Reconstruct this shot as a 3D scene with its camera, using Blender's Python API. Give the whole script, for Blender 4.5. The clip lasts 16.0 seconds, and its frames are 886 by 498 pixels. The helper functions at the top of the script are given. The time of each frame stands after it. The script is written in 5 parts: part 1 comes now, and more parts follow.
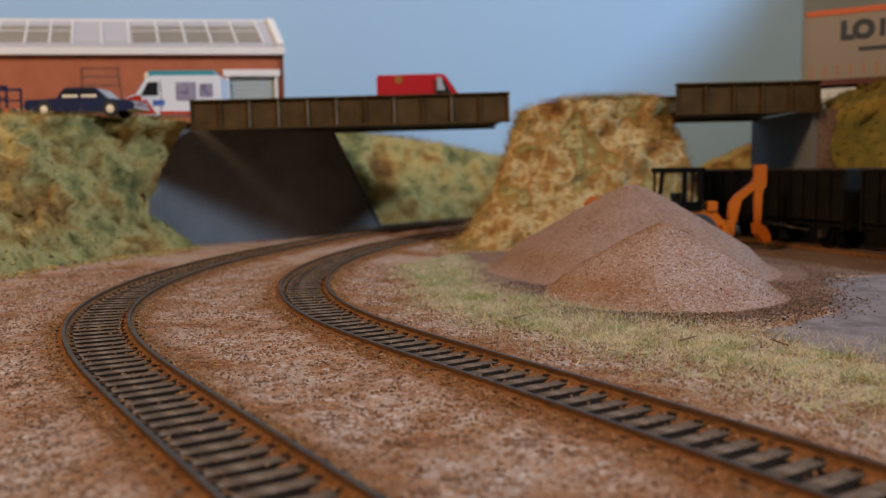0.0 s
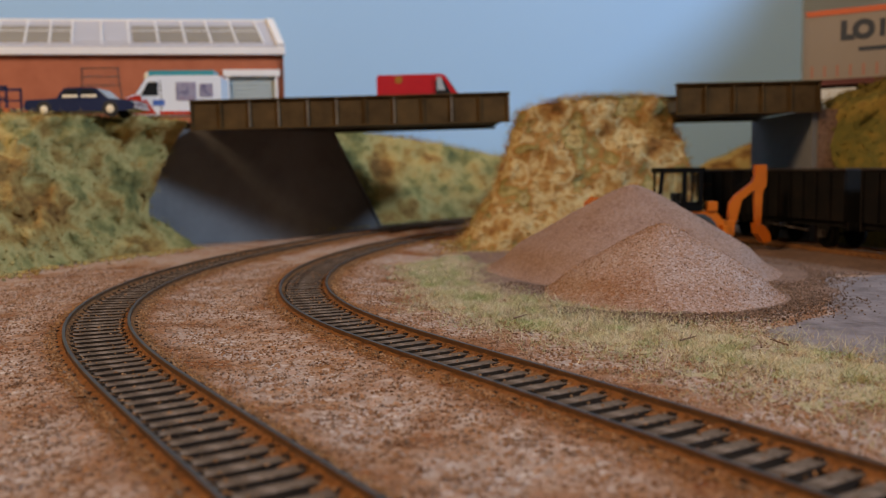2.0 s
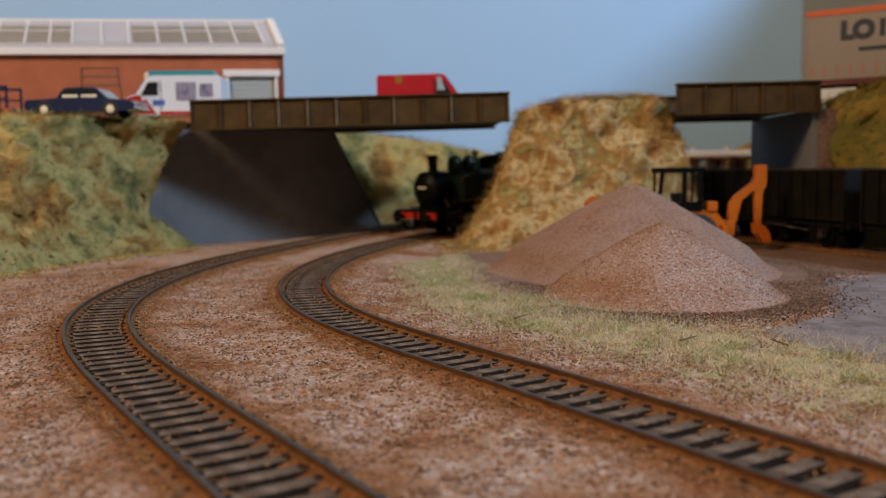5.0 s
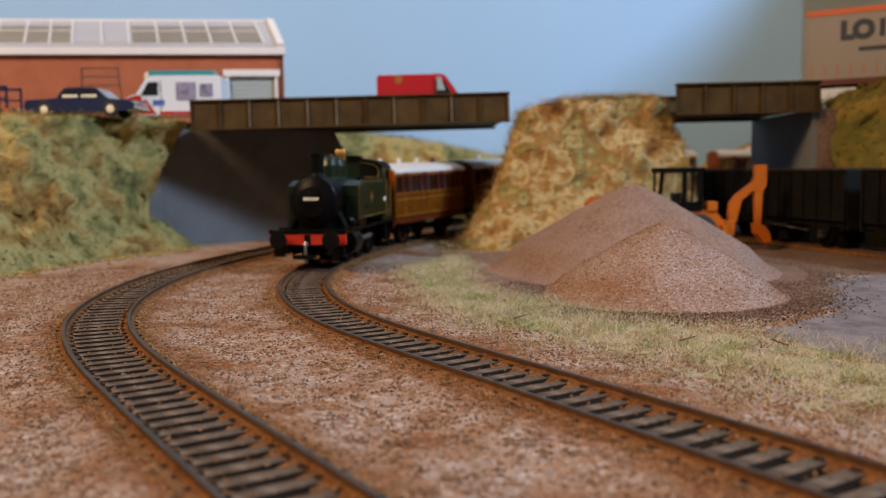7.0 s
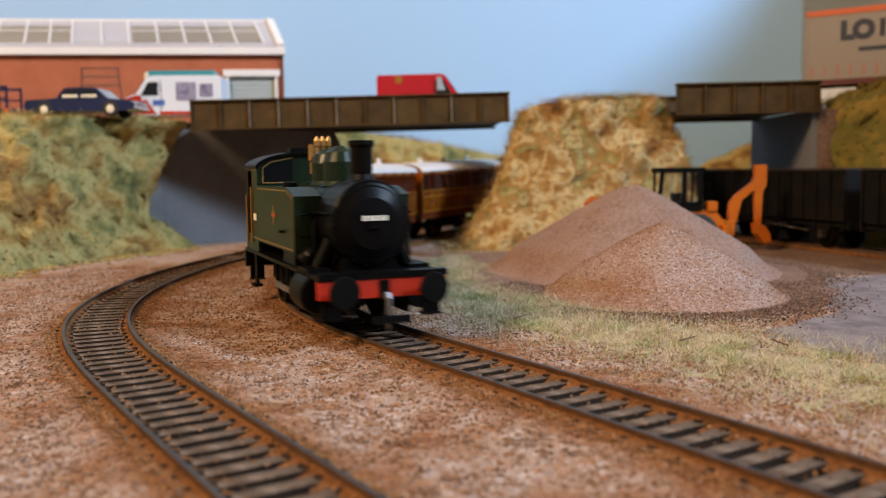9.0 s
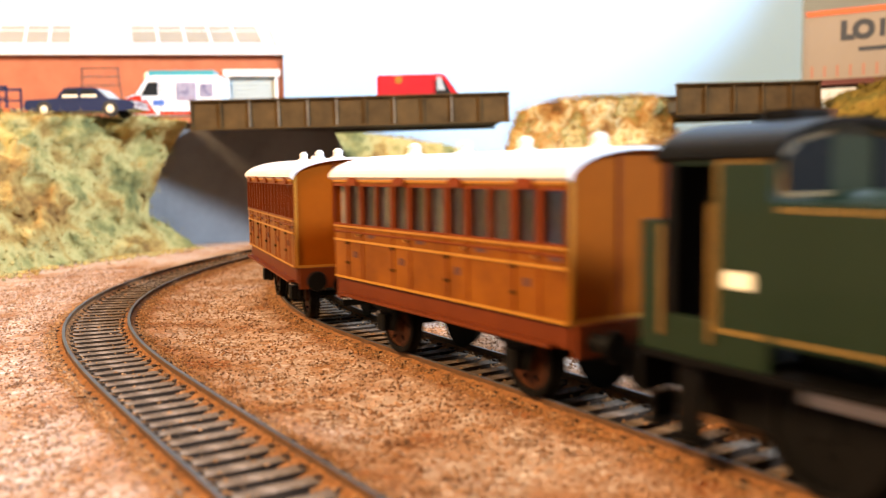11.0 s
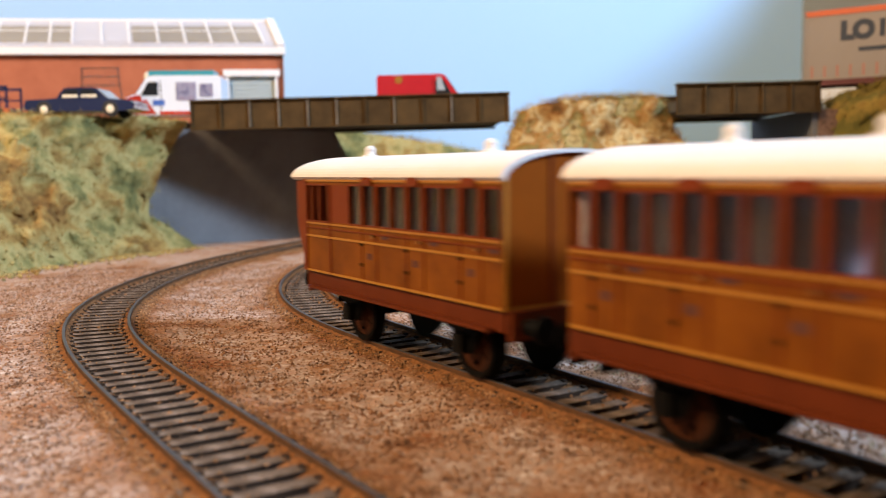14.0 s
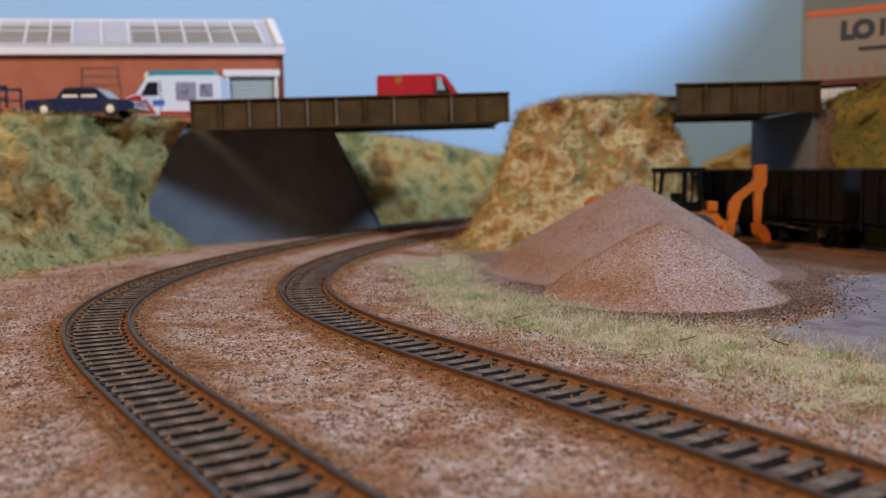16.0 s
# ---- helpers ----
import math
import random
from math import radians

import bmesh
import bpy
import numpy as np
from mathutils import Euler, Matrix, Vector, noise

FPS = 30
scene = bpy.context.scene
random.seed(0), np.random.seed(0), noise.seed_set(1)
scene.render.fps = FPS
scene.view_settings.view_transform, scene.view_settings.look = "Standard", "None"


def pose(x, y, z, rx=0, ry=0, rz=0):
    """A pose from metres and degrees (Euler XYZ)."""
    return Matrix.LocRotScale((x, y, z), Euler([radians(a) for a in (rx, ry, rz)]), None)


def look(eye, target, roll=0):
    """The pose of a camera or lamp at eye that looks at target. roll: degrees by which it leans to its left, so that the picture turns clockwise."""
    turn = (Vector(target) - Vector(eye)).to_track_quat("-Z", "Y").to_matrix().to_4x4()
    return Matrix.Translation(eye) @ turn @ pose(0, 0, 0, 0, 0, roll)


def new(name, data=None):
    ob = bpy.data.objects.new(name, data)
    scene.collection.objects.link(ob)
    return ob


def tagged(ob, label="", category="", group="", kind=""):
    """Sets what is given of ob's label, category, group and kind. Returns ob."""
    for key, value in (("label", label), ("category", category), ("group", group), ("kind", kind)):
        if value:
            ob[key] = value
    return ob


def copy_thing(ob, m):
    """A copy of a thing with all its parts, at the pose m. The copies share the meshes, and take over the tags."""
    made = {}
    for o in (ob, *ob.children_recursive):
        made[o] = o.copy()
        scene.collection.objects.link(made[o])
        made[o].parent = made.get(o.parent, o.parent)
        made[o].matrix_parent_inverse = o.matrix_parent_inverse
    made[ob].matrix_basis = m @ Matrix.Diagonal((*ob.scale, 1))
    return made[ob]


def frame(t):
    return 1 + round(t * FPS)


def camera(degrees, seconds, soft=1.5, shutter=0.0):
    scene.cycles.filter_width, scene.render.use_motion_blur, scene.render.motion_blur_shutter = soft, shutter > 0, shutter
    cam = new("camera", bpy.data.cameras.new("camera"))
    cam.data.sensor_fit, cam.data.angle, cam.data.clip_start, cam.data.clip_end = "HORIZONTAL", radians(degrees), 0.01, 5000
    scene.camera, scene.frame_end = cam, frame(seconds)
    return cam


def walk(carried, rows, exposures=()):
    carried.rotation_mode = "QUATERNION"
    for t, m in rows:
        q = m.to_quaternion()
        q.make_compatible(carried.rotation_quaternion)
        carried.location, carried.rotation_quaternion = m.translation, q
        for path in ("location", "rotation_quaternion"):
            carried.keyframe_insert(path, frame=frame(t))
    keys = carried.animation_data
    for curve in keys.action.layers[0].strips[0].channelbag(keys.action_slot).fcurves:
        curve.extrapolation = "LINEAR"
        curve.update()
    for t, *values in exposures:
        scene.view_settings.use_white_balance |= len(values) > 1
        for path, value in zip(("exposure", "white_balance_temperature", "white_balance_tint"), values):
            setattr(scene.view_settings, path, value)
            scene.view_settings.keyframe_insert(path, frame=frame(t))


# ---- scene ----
# One model railway layout at its true size: 16.5 mm gauge, rail tops at z = 0.
cam = camera(53.66, 16.0, soft=1.0, shutter=0.8)
EYE = (0.0, 0.0, 0.0408)
VIEW = look(EYE, (0.0, 1.0, 0.0408 - 0.0910), roll=-0.69)
cam.data.dof.use_dof = True
cam.data.dof.focus_distance = 0.225
cam.data.dof.aperture_fstop = 20.0
walk(cam, [(0.0, VIEW), (16.0, VIEW)],
     exposures=[(0.0, -0.15, 6500, 10), (5.5, -0.15, 6500, 10), (7.0, 0.08, 6500, 10), (9.0, 0.38, 6550, 10), (9.7, 0.75, 6700, 10), (10.7, 1.65, 6900, 10),
                (11.4, 1.7, 6900, 10), (12.0, 1.45, 6800, 10), (12.5, 1.14, 6700, 10), (13.2, 0.9, 6600, 10), (14.0, 0.82, 6350, 10), (15.0, 0.92, 5750, 10),
                (15.5, 0.75, 5500, 10), (16.0, 0.08, 5700, 10)])

# ---------------------------------------------------------------- light
world = bpy.data.worlds.new("room_world")
scene.world = world
world.use_nodes = True
world.node_tree.nodes["Background"].inputs[0].default_value = (0.75, 0.85, 1.0, 1)
world.node_tree.nodes["Background"].inputs[1].default_value = 0.09


def lamp(name, eye, target, sx, sy, watts, colour):
    data = bpy.data.lights.new(name, "AREA")
    data.shape, data.size, data.size_y, data.energy, data.color = "RECTANGLE", sx, sy, watts, colour
    ob = new(name, data)
    ob.matrix_world = look(eye, target)
    return ob


lamp("cool_panel_lamp", (1.12, -0.12, 0.86), (0.0, 0.35, 0.0), 0.2, 0.2, 22.4, (0.57, 0.752, 1.0))
lamp("warm_room_lamp", (-1.02, -0.46, 1.0), (0.0, 0.4, 0.05), 0.4, 0.4, 20.9, (1.0, 0.668, 0.365))

# ---------------------------------------------------------------- materials
def shade(name, colours, scale=100.0, rough=0.6, metal=0.0, bump=0.0, fine=0.0, spread=0.3, detail=6.0, spec=0.4, coat=0.0):
    """Two or more base colours mixed by coarse and fine noise, in object space (metres)."""
    m = bpy.data.materials.new(name)
    m.use_nodes = True
    n, l = m.node_tree.nodes, m.node_tree.links
    b = n["Principled BSDF"]
    b.inputs["Roughness"].default_value, b.inputs["Metallic"].default_value = rough, metal
    b.inputs["Specular IOR Level"].default_value = spec
    b.inputs["Coat Weight"].default_value = coat
    tc = n.new("ShaderNodeTexCoord")
    no = n.new("ShaderNodeTexNoise")
    no.inputs["Scale"].default_value, no.inputs["Detail"].default_value = scale, detail
    no.inputs["Roughness"].default_value = 0.65
    l.new(tc.outputs["Object"], no.inputs["Vector"])
    ramp = n.new("ShaderNodeValToRGB")
    e = ramp.color_ramp.elements
    k = len(colours)
    while len(e) < k:
        e.new(0.5)
    for i, c in enumerate(colours):
        e[i].position = 0.5 + (i / max(1, k - 1) - 0.5) * spread * 2 if k > 1 else 0.5
        e[i].color = (*c, 1)
    l.new(no.outputs["Fac"], ramp.inputs[0])
    l.new(ramp.outputs[0], b.inputs["Base Color"])
    if bump:
        no2 = n.new("ShaderNodeTexNoise")
        no2.inputs["Scale"].default_value, no2.inputs["Detail"].default_value = fine or scale * 6, 4
        l.new(tc.outputs["Object"], no2.inputs["Vector"])
        bp = n.new("ShaderNodeBump")
        bp.inputs["Strength"].default_value, bp.inputs["Distance"].default_value = bump, 0.0006
        l.new(no2.outputs["Fac"], bp.inputs["Height"])
        l.new(bp.outputs[0], b.inputs["Normal"])
    return m


def grainy(name, big, small, big_scale, small_scale, mix=0.55, rough=0.9, bump=0.5):
    """A coarse patchy colour times a fine grain of single stones or fibres."""
    m = shade(name, big, big_scale, rough, bump=bump, fine=small_scale, spread=0.22, spec=0.2)
    n, l = m.node_tree.nodes, m.node_tree.links
    b, ramp = n["Principled BSDF"], n["Color Ramp"]
    tc = n["Texture Coordinate"]
    vo = n.new("ShaderNodeTexVoronoi")
    vo.inputs["Scale"].default_value = small_scale
    l.new(tc.outputs["Object"], vo.inputs["Vector"])
    r2 = n.new("ShaderNodeValToRGB")
    e = r2.color_ramp.elements
    while len(e) < len(small):
        e.new(0.5)
    for i, c in enumerate(small):
        e[i].position, e[i].color = i / (len(small) - 1), (*c, 1)
    sep = n.new("ShaderNodeSeparateColor")
    l.new(vo.outputs["Color"], sep.inputs[0])
    l.new(sep.outputs[0], r2.inputs[0])
    mx = n.new("ShaderNodeMix")
    mx.data_type = "RGBA"
    mx.inputs["Factor"].default_value = mix
    l.new(ramp.outputs[0], mx.inputs["A"])
    l.new(r2.outputs[0], mx.inputs["B"])
    l.new(mx.outputs["Result"], b.inputs["Base Color"])
    return m


def islands(m, amount=0.5):
    """Vary a material's brightness from one loose piece to the next."""
    n, l = m.node_tree.nodes, m.node_tree.links
    b = n["Principled BSDF"]
    src = b.inputs["Base Color"].links[0].from_socket
    g = n.new("ShaderNodeNewGeometry")
    mr = n.new("ShaderNodeMapRange")
    mr.inputs["To Min"].default_value, mr.inputs["To Max"].default_value = 1 - amount, 1 + amount
    l.new(g.outputs["Random Per Island"], mr.inputs[0])
    hs = n.new("ShaderNodeHueSaturation")
    l.new(mr.outputs[0], hs.inputs["Value"])
    l.new(src, hs.inputs["Color"])
    l.new(hs.outputs[0], b.inputs["Base Color"])
    return m


def glass_mat(name, tint=(0.8, 0.85, 0.85), rough=0.05):
    m = bpy.data.materials.new(name)
    m.use_nodes = True
    b = m.node_tree.nodes["Principled BSDF"]
    b.inputs["Base Color"].default_value = (*tint, 1)
    b.inputs["Transmission Weight"].default_value, b.inputs["Roughness"].default_value = 1.0, rough
    b.inputs["IOR"].default_value = 1.3
    return m


BALLAST = grainy("ballast_pink_brown", [(0.12, 0.05, 0.015), (0.28, 0.13, 0.047), (0.35, 0.255, 0.198), (0.39, 0.303, 0.258), (0.23, 0.112, 0.047)],
                 [(0.07, 0.035, 0.02), (0.36, 0.15, 0.06), (0.28, 0.19, 0.145), (0.3, 0.2, 0.155), (0.66, 0.58, 0.53)], 85, 800, 0.38, bump=1.0)


def add_rust(m, colour):
    """Let the ground's own rust attribute stain a material."""
    n, l = m.node_tree.nodes, m.node_tree.links
    b = n["Principled BSDF"]
    src = b.inputs["Base Color"].links[0].from_socket
    at = n.new("ShaderNodeAttribute")
    at.attribute_name = "rust"
    mul = n.new("ShaderNodeMix")
    mul.data_type, mul.blend_type = "RGBA", "MULTIPLY"
    mul.inputs["B"].default_value = (*colour, 1)
    l.new(at.outputs["Fac"], mul.inputs["Factor"])
    l.new(src, mul.inputs["A"])
    l.new(mul.outputs["Result"], b.inputs["Base Color"])


add_rust(BALLAST, (0.66, 0.42, 0.22))
# Dark brown bed whose colour holds the shade between the sleepers.
BEDDARK = grainy("shaded_track_bed", [(0.016, 0.01, 0.006), (0.04, 0.023, 0.013)], [(0.012, 0.008, 0.006), (0.07, 0.036, 0.018), (0.03, 0.02, 0.013)], 120, 1000, 0.5)
RUSTBALLAST = grainy("rust_stained_ballast", [(0.1, 0.038, 0.011), (0.23, 0.095, 0.03)], [(0.04, 0.018, 0.008), (0.3, 0.125, 0.04), (0.16, 0.075, 0.035)], 120, 1300, 0.5, bump=0.8)
STONE = islands(shade("ballast_grain", [(0.12, 0.045, 0.016), (0.24, 0.125, 0.068), (0.34, 0.235, 0.175)], 160, 0.85, spec=0.2, spread=0.25), 0.5)
RUSTSTONE = islands(shade("rusty_grain", [(0.1, 0.041, 0.014), (0.22, 0.106, 0.042), (0.29, 0.18, 0.11)], 250, 0.9, spec=0.2, spread=0.25), 0.5)
DARKSTONE = islands(shade("dark_dirt_grain", [(0.05, 0.028, 0.018), (0.13, 0.08, 0.055), (0.2, 0.14, 0.11)], 250, 0.9, spec=0.15, spread=0.25), 0.5)
GRAVEL = grainy("gravel_heap_stone", [(0.19, 0.085, 0.04), (0.27, 0.15, 0.1), (0.34, 0.245, 0.205), (0.4, 0.305, 0.275)],
                [(0.15, 0.075, 0.05), (0.33, 0.17, 0.1), (0.31, 0.23, 0.2), (0.5, 0.4, 0.36)], 24, 1400, 0.42, bump=0.8)
GRAVEL_FINE = grainy("fine_gravel_heap_stone", [(0.18, 0.09, 0.055), (0.245, 0.15, 0.11), (0.3, 0.205, 0.17)],
                     [(0.15, 0.08, 0.055), (0.3, 0.185, 0.135), (0.4, 0.29, 0.25)], 22, 1600, 0.42, bump=0.7)
MAUVESTONE = islands(shade("mauve_grain", [(0.16, 0.085, 0.055), (0.26, 0.165, 0.125), (0.36, 0.265, 0.225)], 160, 0.9, spec=0.2, spread=0.25), 0.35)
DIRT = grainy("dirt_brown", [(0.07, 0.04, 0.024), (0.17, 0.1, 0.07), (0.22, 0.14, 0.105)], [(0.05, 0.028, 0.018), (0.26, 0.16, 0.115), (0.15, 0.1, 0.08)], 45, 1000, 0.5)
CONCRETE = shade("worn_mauve_concrete", [(0.1, 0.078, 0.077), (0.17, 0.138, 0.138), (0.225, 0.188, 0.185)], 110, 0.85, bump=1.0, fine=420, spread=0.16, detail=9)
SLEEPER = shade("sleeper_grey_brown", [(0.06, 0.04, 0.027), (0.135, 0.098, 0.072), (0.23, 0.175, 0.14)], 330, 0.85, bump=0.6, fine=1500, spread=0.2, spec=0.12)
# Dark brown sleeper sides, deepened with the shade of the gaps painted in.
SLEEPERSIDE = shade("shaded_sleeper_moulding", [(0.02, 0.012, 0.008), (0.05, 0.029, 0.017)], 300, 0.85, spec=0.08)
RUST = shade("rail_rust", [(0.04, 0.017, 0.006), (0.13, 0.055, 0.016)], 300, 0.75, bump=0.2, fine=2000)
RAILTOP = shade("rail_steel", [(0.045, 0.042, 0.042), (0.1, 0.094, 0.094)], 120, 0.45, 0.6)
SCRUB_TONES = [(0.115, 0.115, 0.045), (0.18, 0.165, 0.06), (0.29, 0.24, 0.085), (0.42, 0.33, 0.13), (0.35, 0.235, 0.075), (0.27, 0.15, 0.045), (0.16, 0.085, 0.027)]
OLIVE_TONES = [(0.08, 0.06, 0.015), (0.2, 0.14, 0.03), (0.12, 0.11, 0.03), (0.25, 0.17, 0.04), (0.16, 0.09, 0.025)]
GOLD_TONES = [(0.13, 0.065, 0.02), (0.26, 0.12, 0.035), (0.36, 0.21, 0.07), (0.48, 0.38, 0.19), (0.32, 0.165, 0.05), (0.24, 0.2, 0.07), (0.42, 0.33, 0.15), (0.2, 0.13, 0.045)]
SCRUB = shade("scrub_fibre", SCRUB_TONES, 32, 0.95, bump=0.9, fine=600, spread=0.17, detail=4, spec=0.1)
SCRUB_GOLD = shade("scrub_gold_fibre", GOLD_TONES, 42, 0.95, bump=0.9, fine=600, spread=0.2, detail=3, spec=0.1)
TUFT = islands(shade("scrub_tuft", SCRUB_TONES, 32, 0.95, spread=0.17, detail=4, spec=0.1), 0.22)
TUFT_GOLD = islands(shade("scrub_gold_tuft", GOLD_TONES, 42, 0.95, spread=0.2, detail=3, spec=0.1), 0.22)
SCRUB_OLIVE = shade("scrub_olive_fibre", OLIVE_TONES, 38, 0.95, bump=0.9, fine=600, spread=0.2, detail=6, spec=0.1)
TUFT_OLIVE = islands(shade("scrub_olive_tuft", OLIVE_TONES, 38, 0.95, spread=0.2, detail=6, spec=0.1), 0.22)
GRASS = islands(shade("static_grass", [(0.52, 0.4, 0.26), (0.31, 0.34, 0.15), (0.56, 0.46, 0.32), (0.28, 0.33, 0.13), (0.5, 0.41, 0.26)], 48, 0.85, spec=0.2, spread=0.22), 0.4)
GRASSBED = grainy("grass_mat", [(0.34, 0.22, 0.14), (0.32, 0.3, 0.14), (0.4, 0.3, 0.19), (0.28, 0.28, 0.12)], [(0.26, 0.2, 0.11), (0.5, 0.41, 0.27), (0.4, 0.29, 0.2)], 55, 900, 0.45)
GIRDER = shade("weathered_brown_girder", [(0.034, 0.02, 0.008), (0.068, 0.041, 0.016), (0.095, 0.055, 0.02)], 70, 0.9, bump=0.2, fine=600, spread=0.25, spec=0.12)
STAIN = shade("pale_rib_stain", [(0.08, 0.06, 0.04), (0.2, 0.17, 0.13)], 160, 0.7)
ABUT = shade("blue_grey_concrete", [(0.095, 0.093, 0.095), (0.145, 0.143, 0.146), (0.185, 0.183, 0.185)], 24, 0.8, bump=0.25, fine=350, spread=0.25)
ROAD = shade("road_tarmac", [(0.05, 0.05, 0.05), (0.09, 0.085, 0.08)], 90, 0.85, bump=0.4, fine=1500)
SKYBOARD = shade("painted_sky_board", [(0.31, 0.535, 0.84), (0.4, 0.62, 0.88)], 2.0, 0.85, spread=0.3, detail=2)
GREYBOARD = shade("painted_grey_board", [(0.275, 0.325, 0.35), (0.315, 0.355, 0.37)], 2.0, 0.85, detail=2)
BRICK = shade("red_brick", [(0.33, 0.095, 0.045), (0.46, 0.15, 0.075)], 70, 0.85, bump=0.2, fine=600)
WHITE = shade("white_plastic", [(0.72, 0.72, 0.74), (0.82, 0.82, 0.83)], 30, 0.5)
SKYLIGHT = shade("skylight_pane", [(0.2, 0.16, 0.11), (0.32, 0.27, 0.2)], 12, 0.3, spread=0.2)
ROOFSHEET = shade("lilac_roof_sheet", [(0.42, 0.42, 0.48), (0.52, 0.52, 0.57)], 12, 0.45)
DOORGREY = shade("roller_door_grey", [(0.35, 0.42, 0.44), (0.45, 0.52, 0.53)], 30, 0.5)
TEAK = shade("varnished_teak", [(0.085, 0.022, 0.0016), (0.15, 0.043, 0.003), (0.2, 0.062, 0.0045)], 110, 0.42, spread=0.25, spec=0.1, coat=0.03)
TEAKEND = shade("golden_teak_end", [(0.19, 0.04, 0.0014), (0.25, 0.056, 0.002)], 90, 0.6, spec=0.06)
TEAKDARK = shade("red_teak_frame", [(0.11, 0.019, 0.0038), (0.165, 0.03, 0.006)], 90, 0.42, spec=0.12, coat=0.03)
GOLDLINE = shade("yellow_lining", [(0.29, 0.118, 0.009), (0.35, 0.15, 0.016)], 90, 0.45)
SOLEBAR = shade("red_brown_solebar", [(0.07, 0.013, 0.003), (0.12, 0.024, 0.005)], 90, 0.5, spec=0.12)
ROOFWHITE = shade("coach_roof_white", [(0.6, 0.56, 0.54), (0.7, 0.66, 0.64)], 60, 0.55, bump=0.05)
LOCOLINE = shade("dull_gold_lining", [(0.2, 0.11, 0.02), (0.27, 0.155, 0.035)], 90, 0.45)
BLACK = shade("loco_black", [(0.0015, 0.0015, 0.0017), (0.004, 0.0036, 0.0032)], 160, 0.38, spec=0.1)
MATTBLACK = shade("frame_black", [(0.002, 0.002, 0.002), (0.005, 0.0042, 0.0036)], 120, 0.6, spec=0.08)
GREEN = shade("loco_green", [(0.0036, 0.0115, 0.0033), (0.0065, 0.016, 0.0048)], 60, 0.4, spec=0.22, coat=0.12)
RED = shade("buffer_beam_red", [(0.4, 0.02, 0.006), (0.48, 0.028, 0.009)], 90, 0.4)
BRASS = shade("brass", [(0.36, 0.2, 0.06), (0.5, 0.3, 0.1)], 90, 0.42, 0.8)
STEEL = shade("bright_steel", [(0.22, 0.22, 0.22), (0.4, 0.4, 0.4)], 90, 0.4, 0.8)
CREAM = shade("cream_paint", [(0.75, 0.7, 0.55), (0.82, 0.78, 0.66)], 90, 0.5)
WHEELBROWN = shade("mansell_wheel_brown", [(0.05, 0.015, 0.006), (0.085, 0.027, 0.01)], 120, 0.6, spec=0.12)
GLASS = glass_mat("clear_glazing")
INTERIOR = shade("coach_interior", [(0.24, 0.18, 0.185), (0.34, 0.28, 0.29)], 60, 0.7)
PRINT = shade("dark_brown_print", [(0.05, 0.022, 0.02), (0.09, 0.045, 0.045)], 90, 0.6, spec=0.1)
SEAT = shade("mauve_seat_cloth", [(0.1, 0.06, 0.12), (0.17, 0.1, 0.2)], 90, 0.8)
WALLPAINT = shade("room_wall_paint", [(0.7, 0.69, 0.66), (0.76, 0.75, 0.72)], 3, 0.9)
FLOORMAT = shade("room_floor_carpet", [(0.2, 0.19, 0.18), (0.28, 0.27, 0.25)], 8, 0.95)


# ---------------------------------------------------------------- building helpers (millimetres)
def thing(name, label, category, m=None, group="", kind=""):
    ob = new(name)
    ob.empty_display_size = 0.01
    if m is not None:
        ob.matrix_world = m
    return tagged(ob, label, category, group, kind)


def mm(x, y, z, rx=0, ry=0, rz=0):
    return pose(x / 1000, y / 1000, z / 1000, rx, ry, rz)


def part(name, bm, mat, parent=None, label="", smooth=False, bevel=0.0, m=None):
    """Link a bmesh, built in millimetres, as one mesh object."""
    if bevel:
        edges = [e for e in bm.edges if len(e.link_faces) == 2 and e.calc_face_angle(0) > 0.6]
        bmesh.ops.bevel(bm, geom=edges, offset=bevel, segments=2, affect="EDGES", clamp_overlap=True)
    bmesh.ops.recalc_face_normals(bm, faces=bm.faces)
    bmesh.ops.scale(bm, vec=(0.001, 0.001, 0.001), verts=bm.verts)
    me = bpy.data.meshes.new(name)
    bm.to_mesh(me)
    bm.free()
    if smooth:
        for p in me.polygons:
            p.use_smooth = True
    me.materials.append(mat)
    ob = new(name, me)
    if parent is not None:
        ob.parent = parent
    if m is not None:
        ob.matrix_basis = m
    if label:
        ob["label"] = label
    return ob


def box(x0, x1, y0, y1, z0, z1, bm=None):
    bm = bm or bmesh.new()
    v = [bm.verts.new((x, y, z)) for x in (x0, x1) for y in (y0, y1) for z in (z0, z1)]
    for f in ((0, 1, 3, 2), (4, 6, 7, 5), (0, 4, 5, 1), (2, 3, 7, 6), (0, 2, 6, 4), (1, 5, 7, 3)):
        bm.faces.new([v[i] for i in f])
    return bm


def prism(outline, axis, a, b, bm=None):
    """Push a closed outline along an axis from a to b; outline in the two other axes in xyz order."""
    bm = bm or bmesh.new()

    def at(p, t):
        return {"x": (t, p[0], p[1]), "y": (p[0], t, p[1]), "z": (p[0], p[1], t)}[axis]
    v0 = [bm.verts.new(at(p, a)) for p in outline]
    v1 = [bm.verts.new(at(p, b)) for p in outline]
    n = len(outline)
    bm.faces.new(v0)
    bm.faces.new(v1[::-1])
    for i in range(n):
        bm.faces.new((v0[i], v0[(i + 1) % n], v1[(i + 1) % n], v1[i]))
    return bm


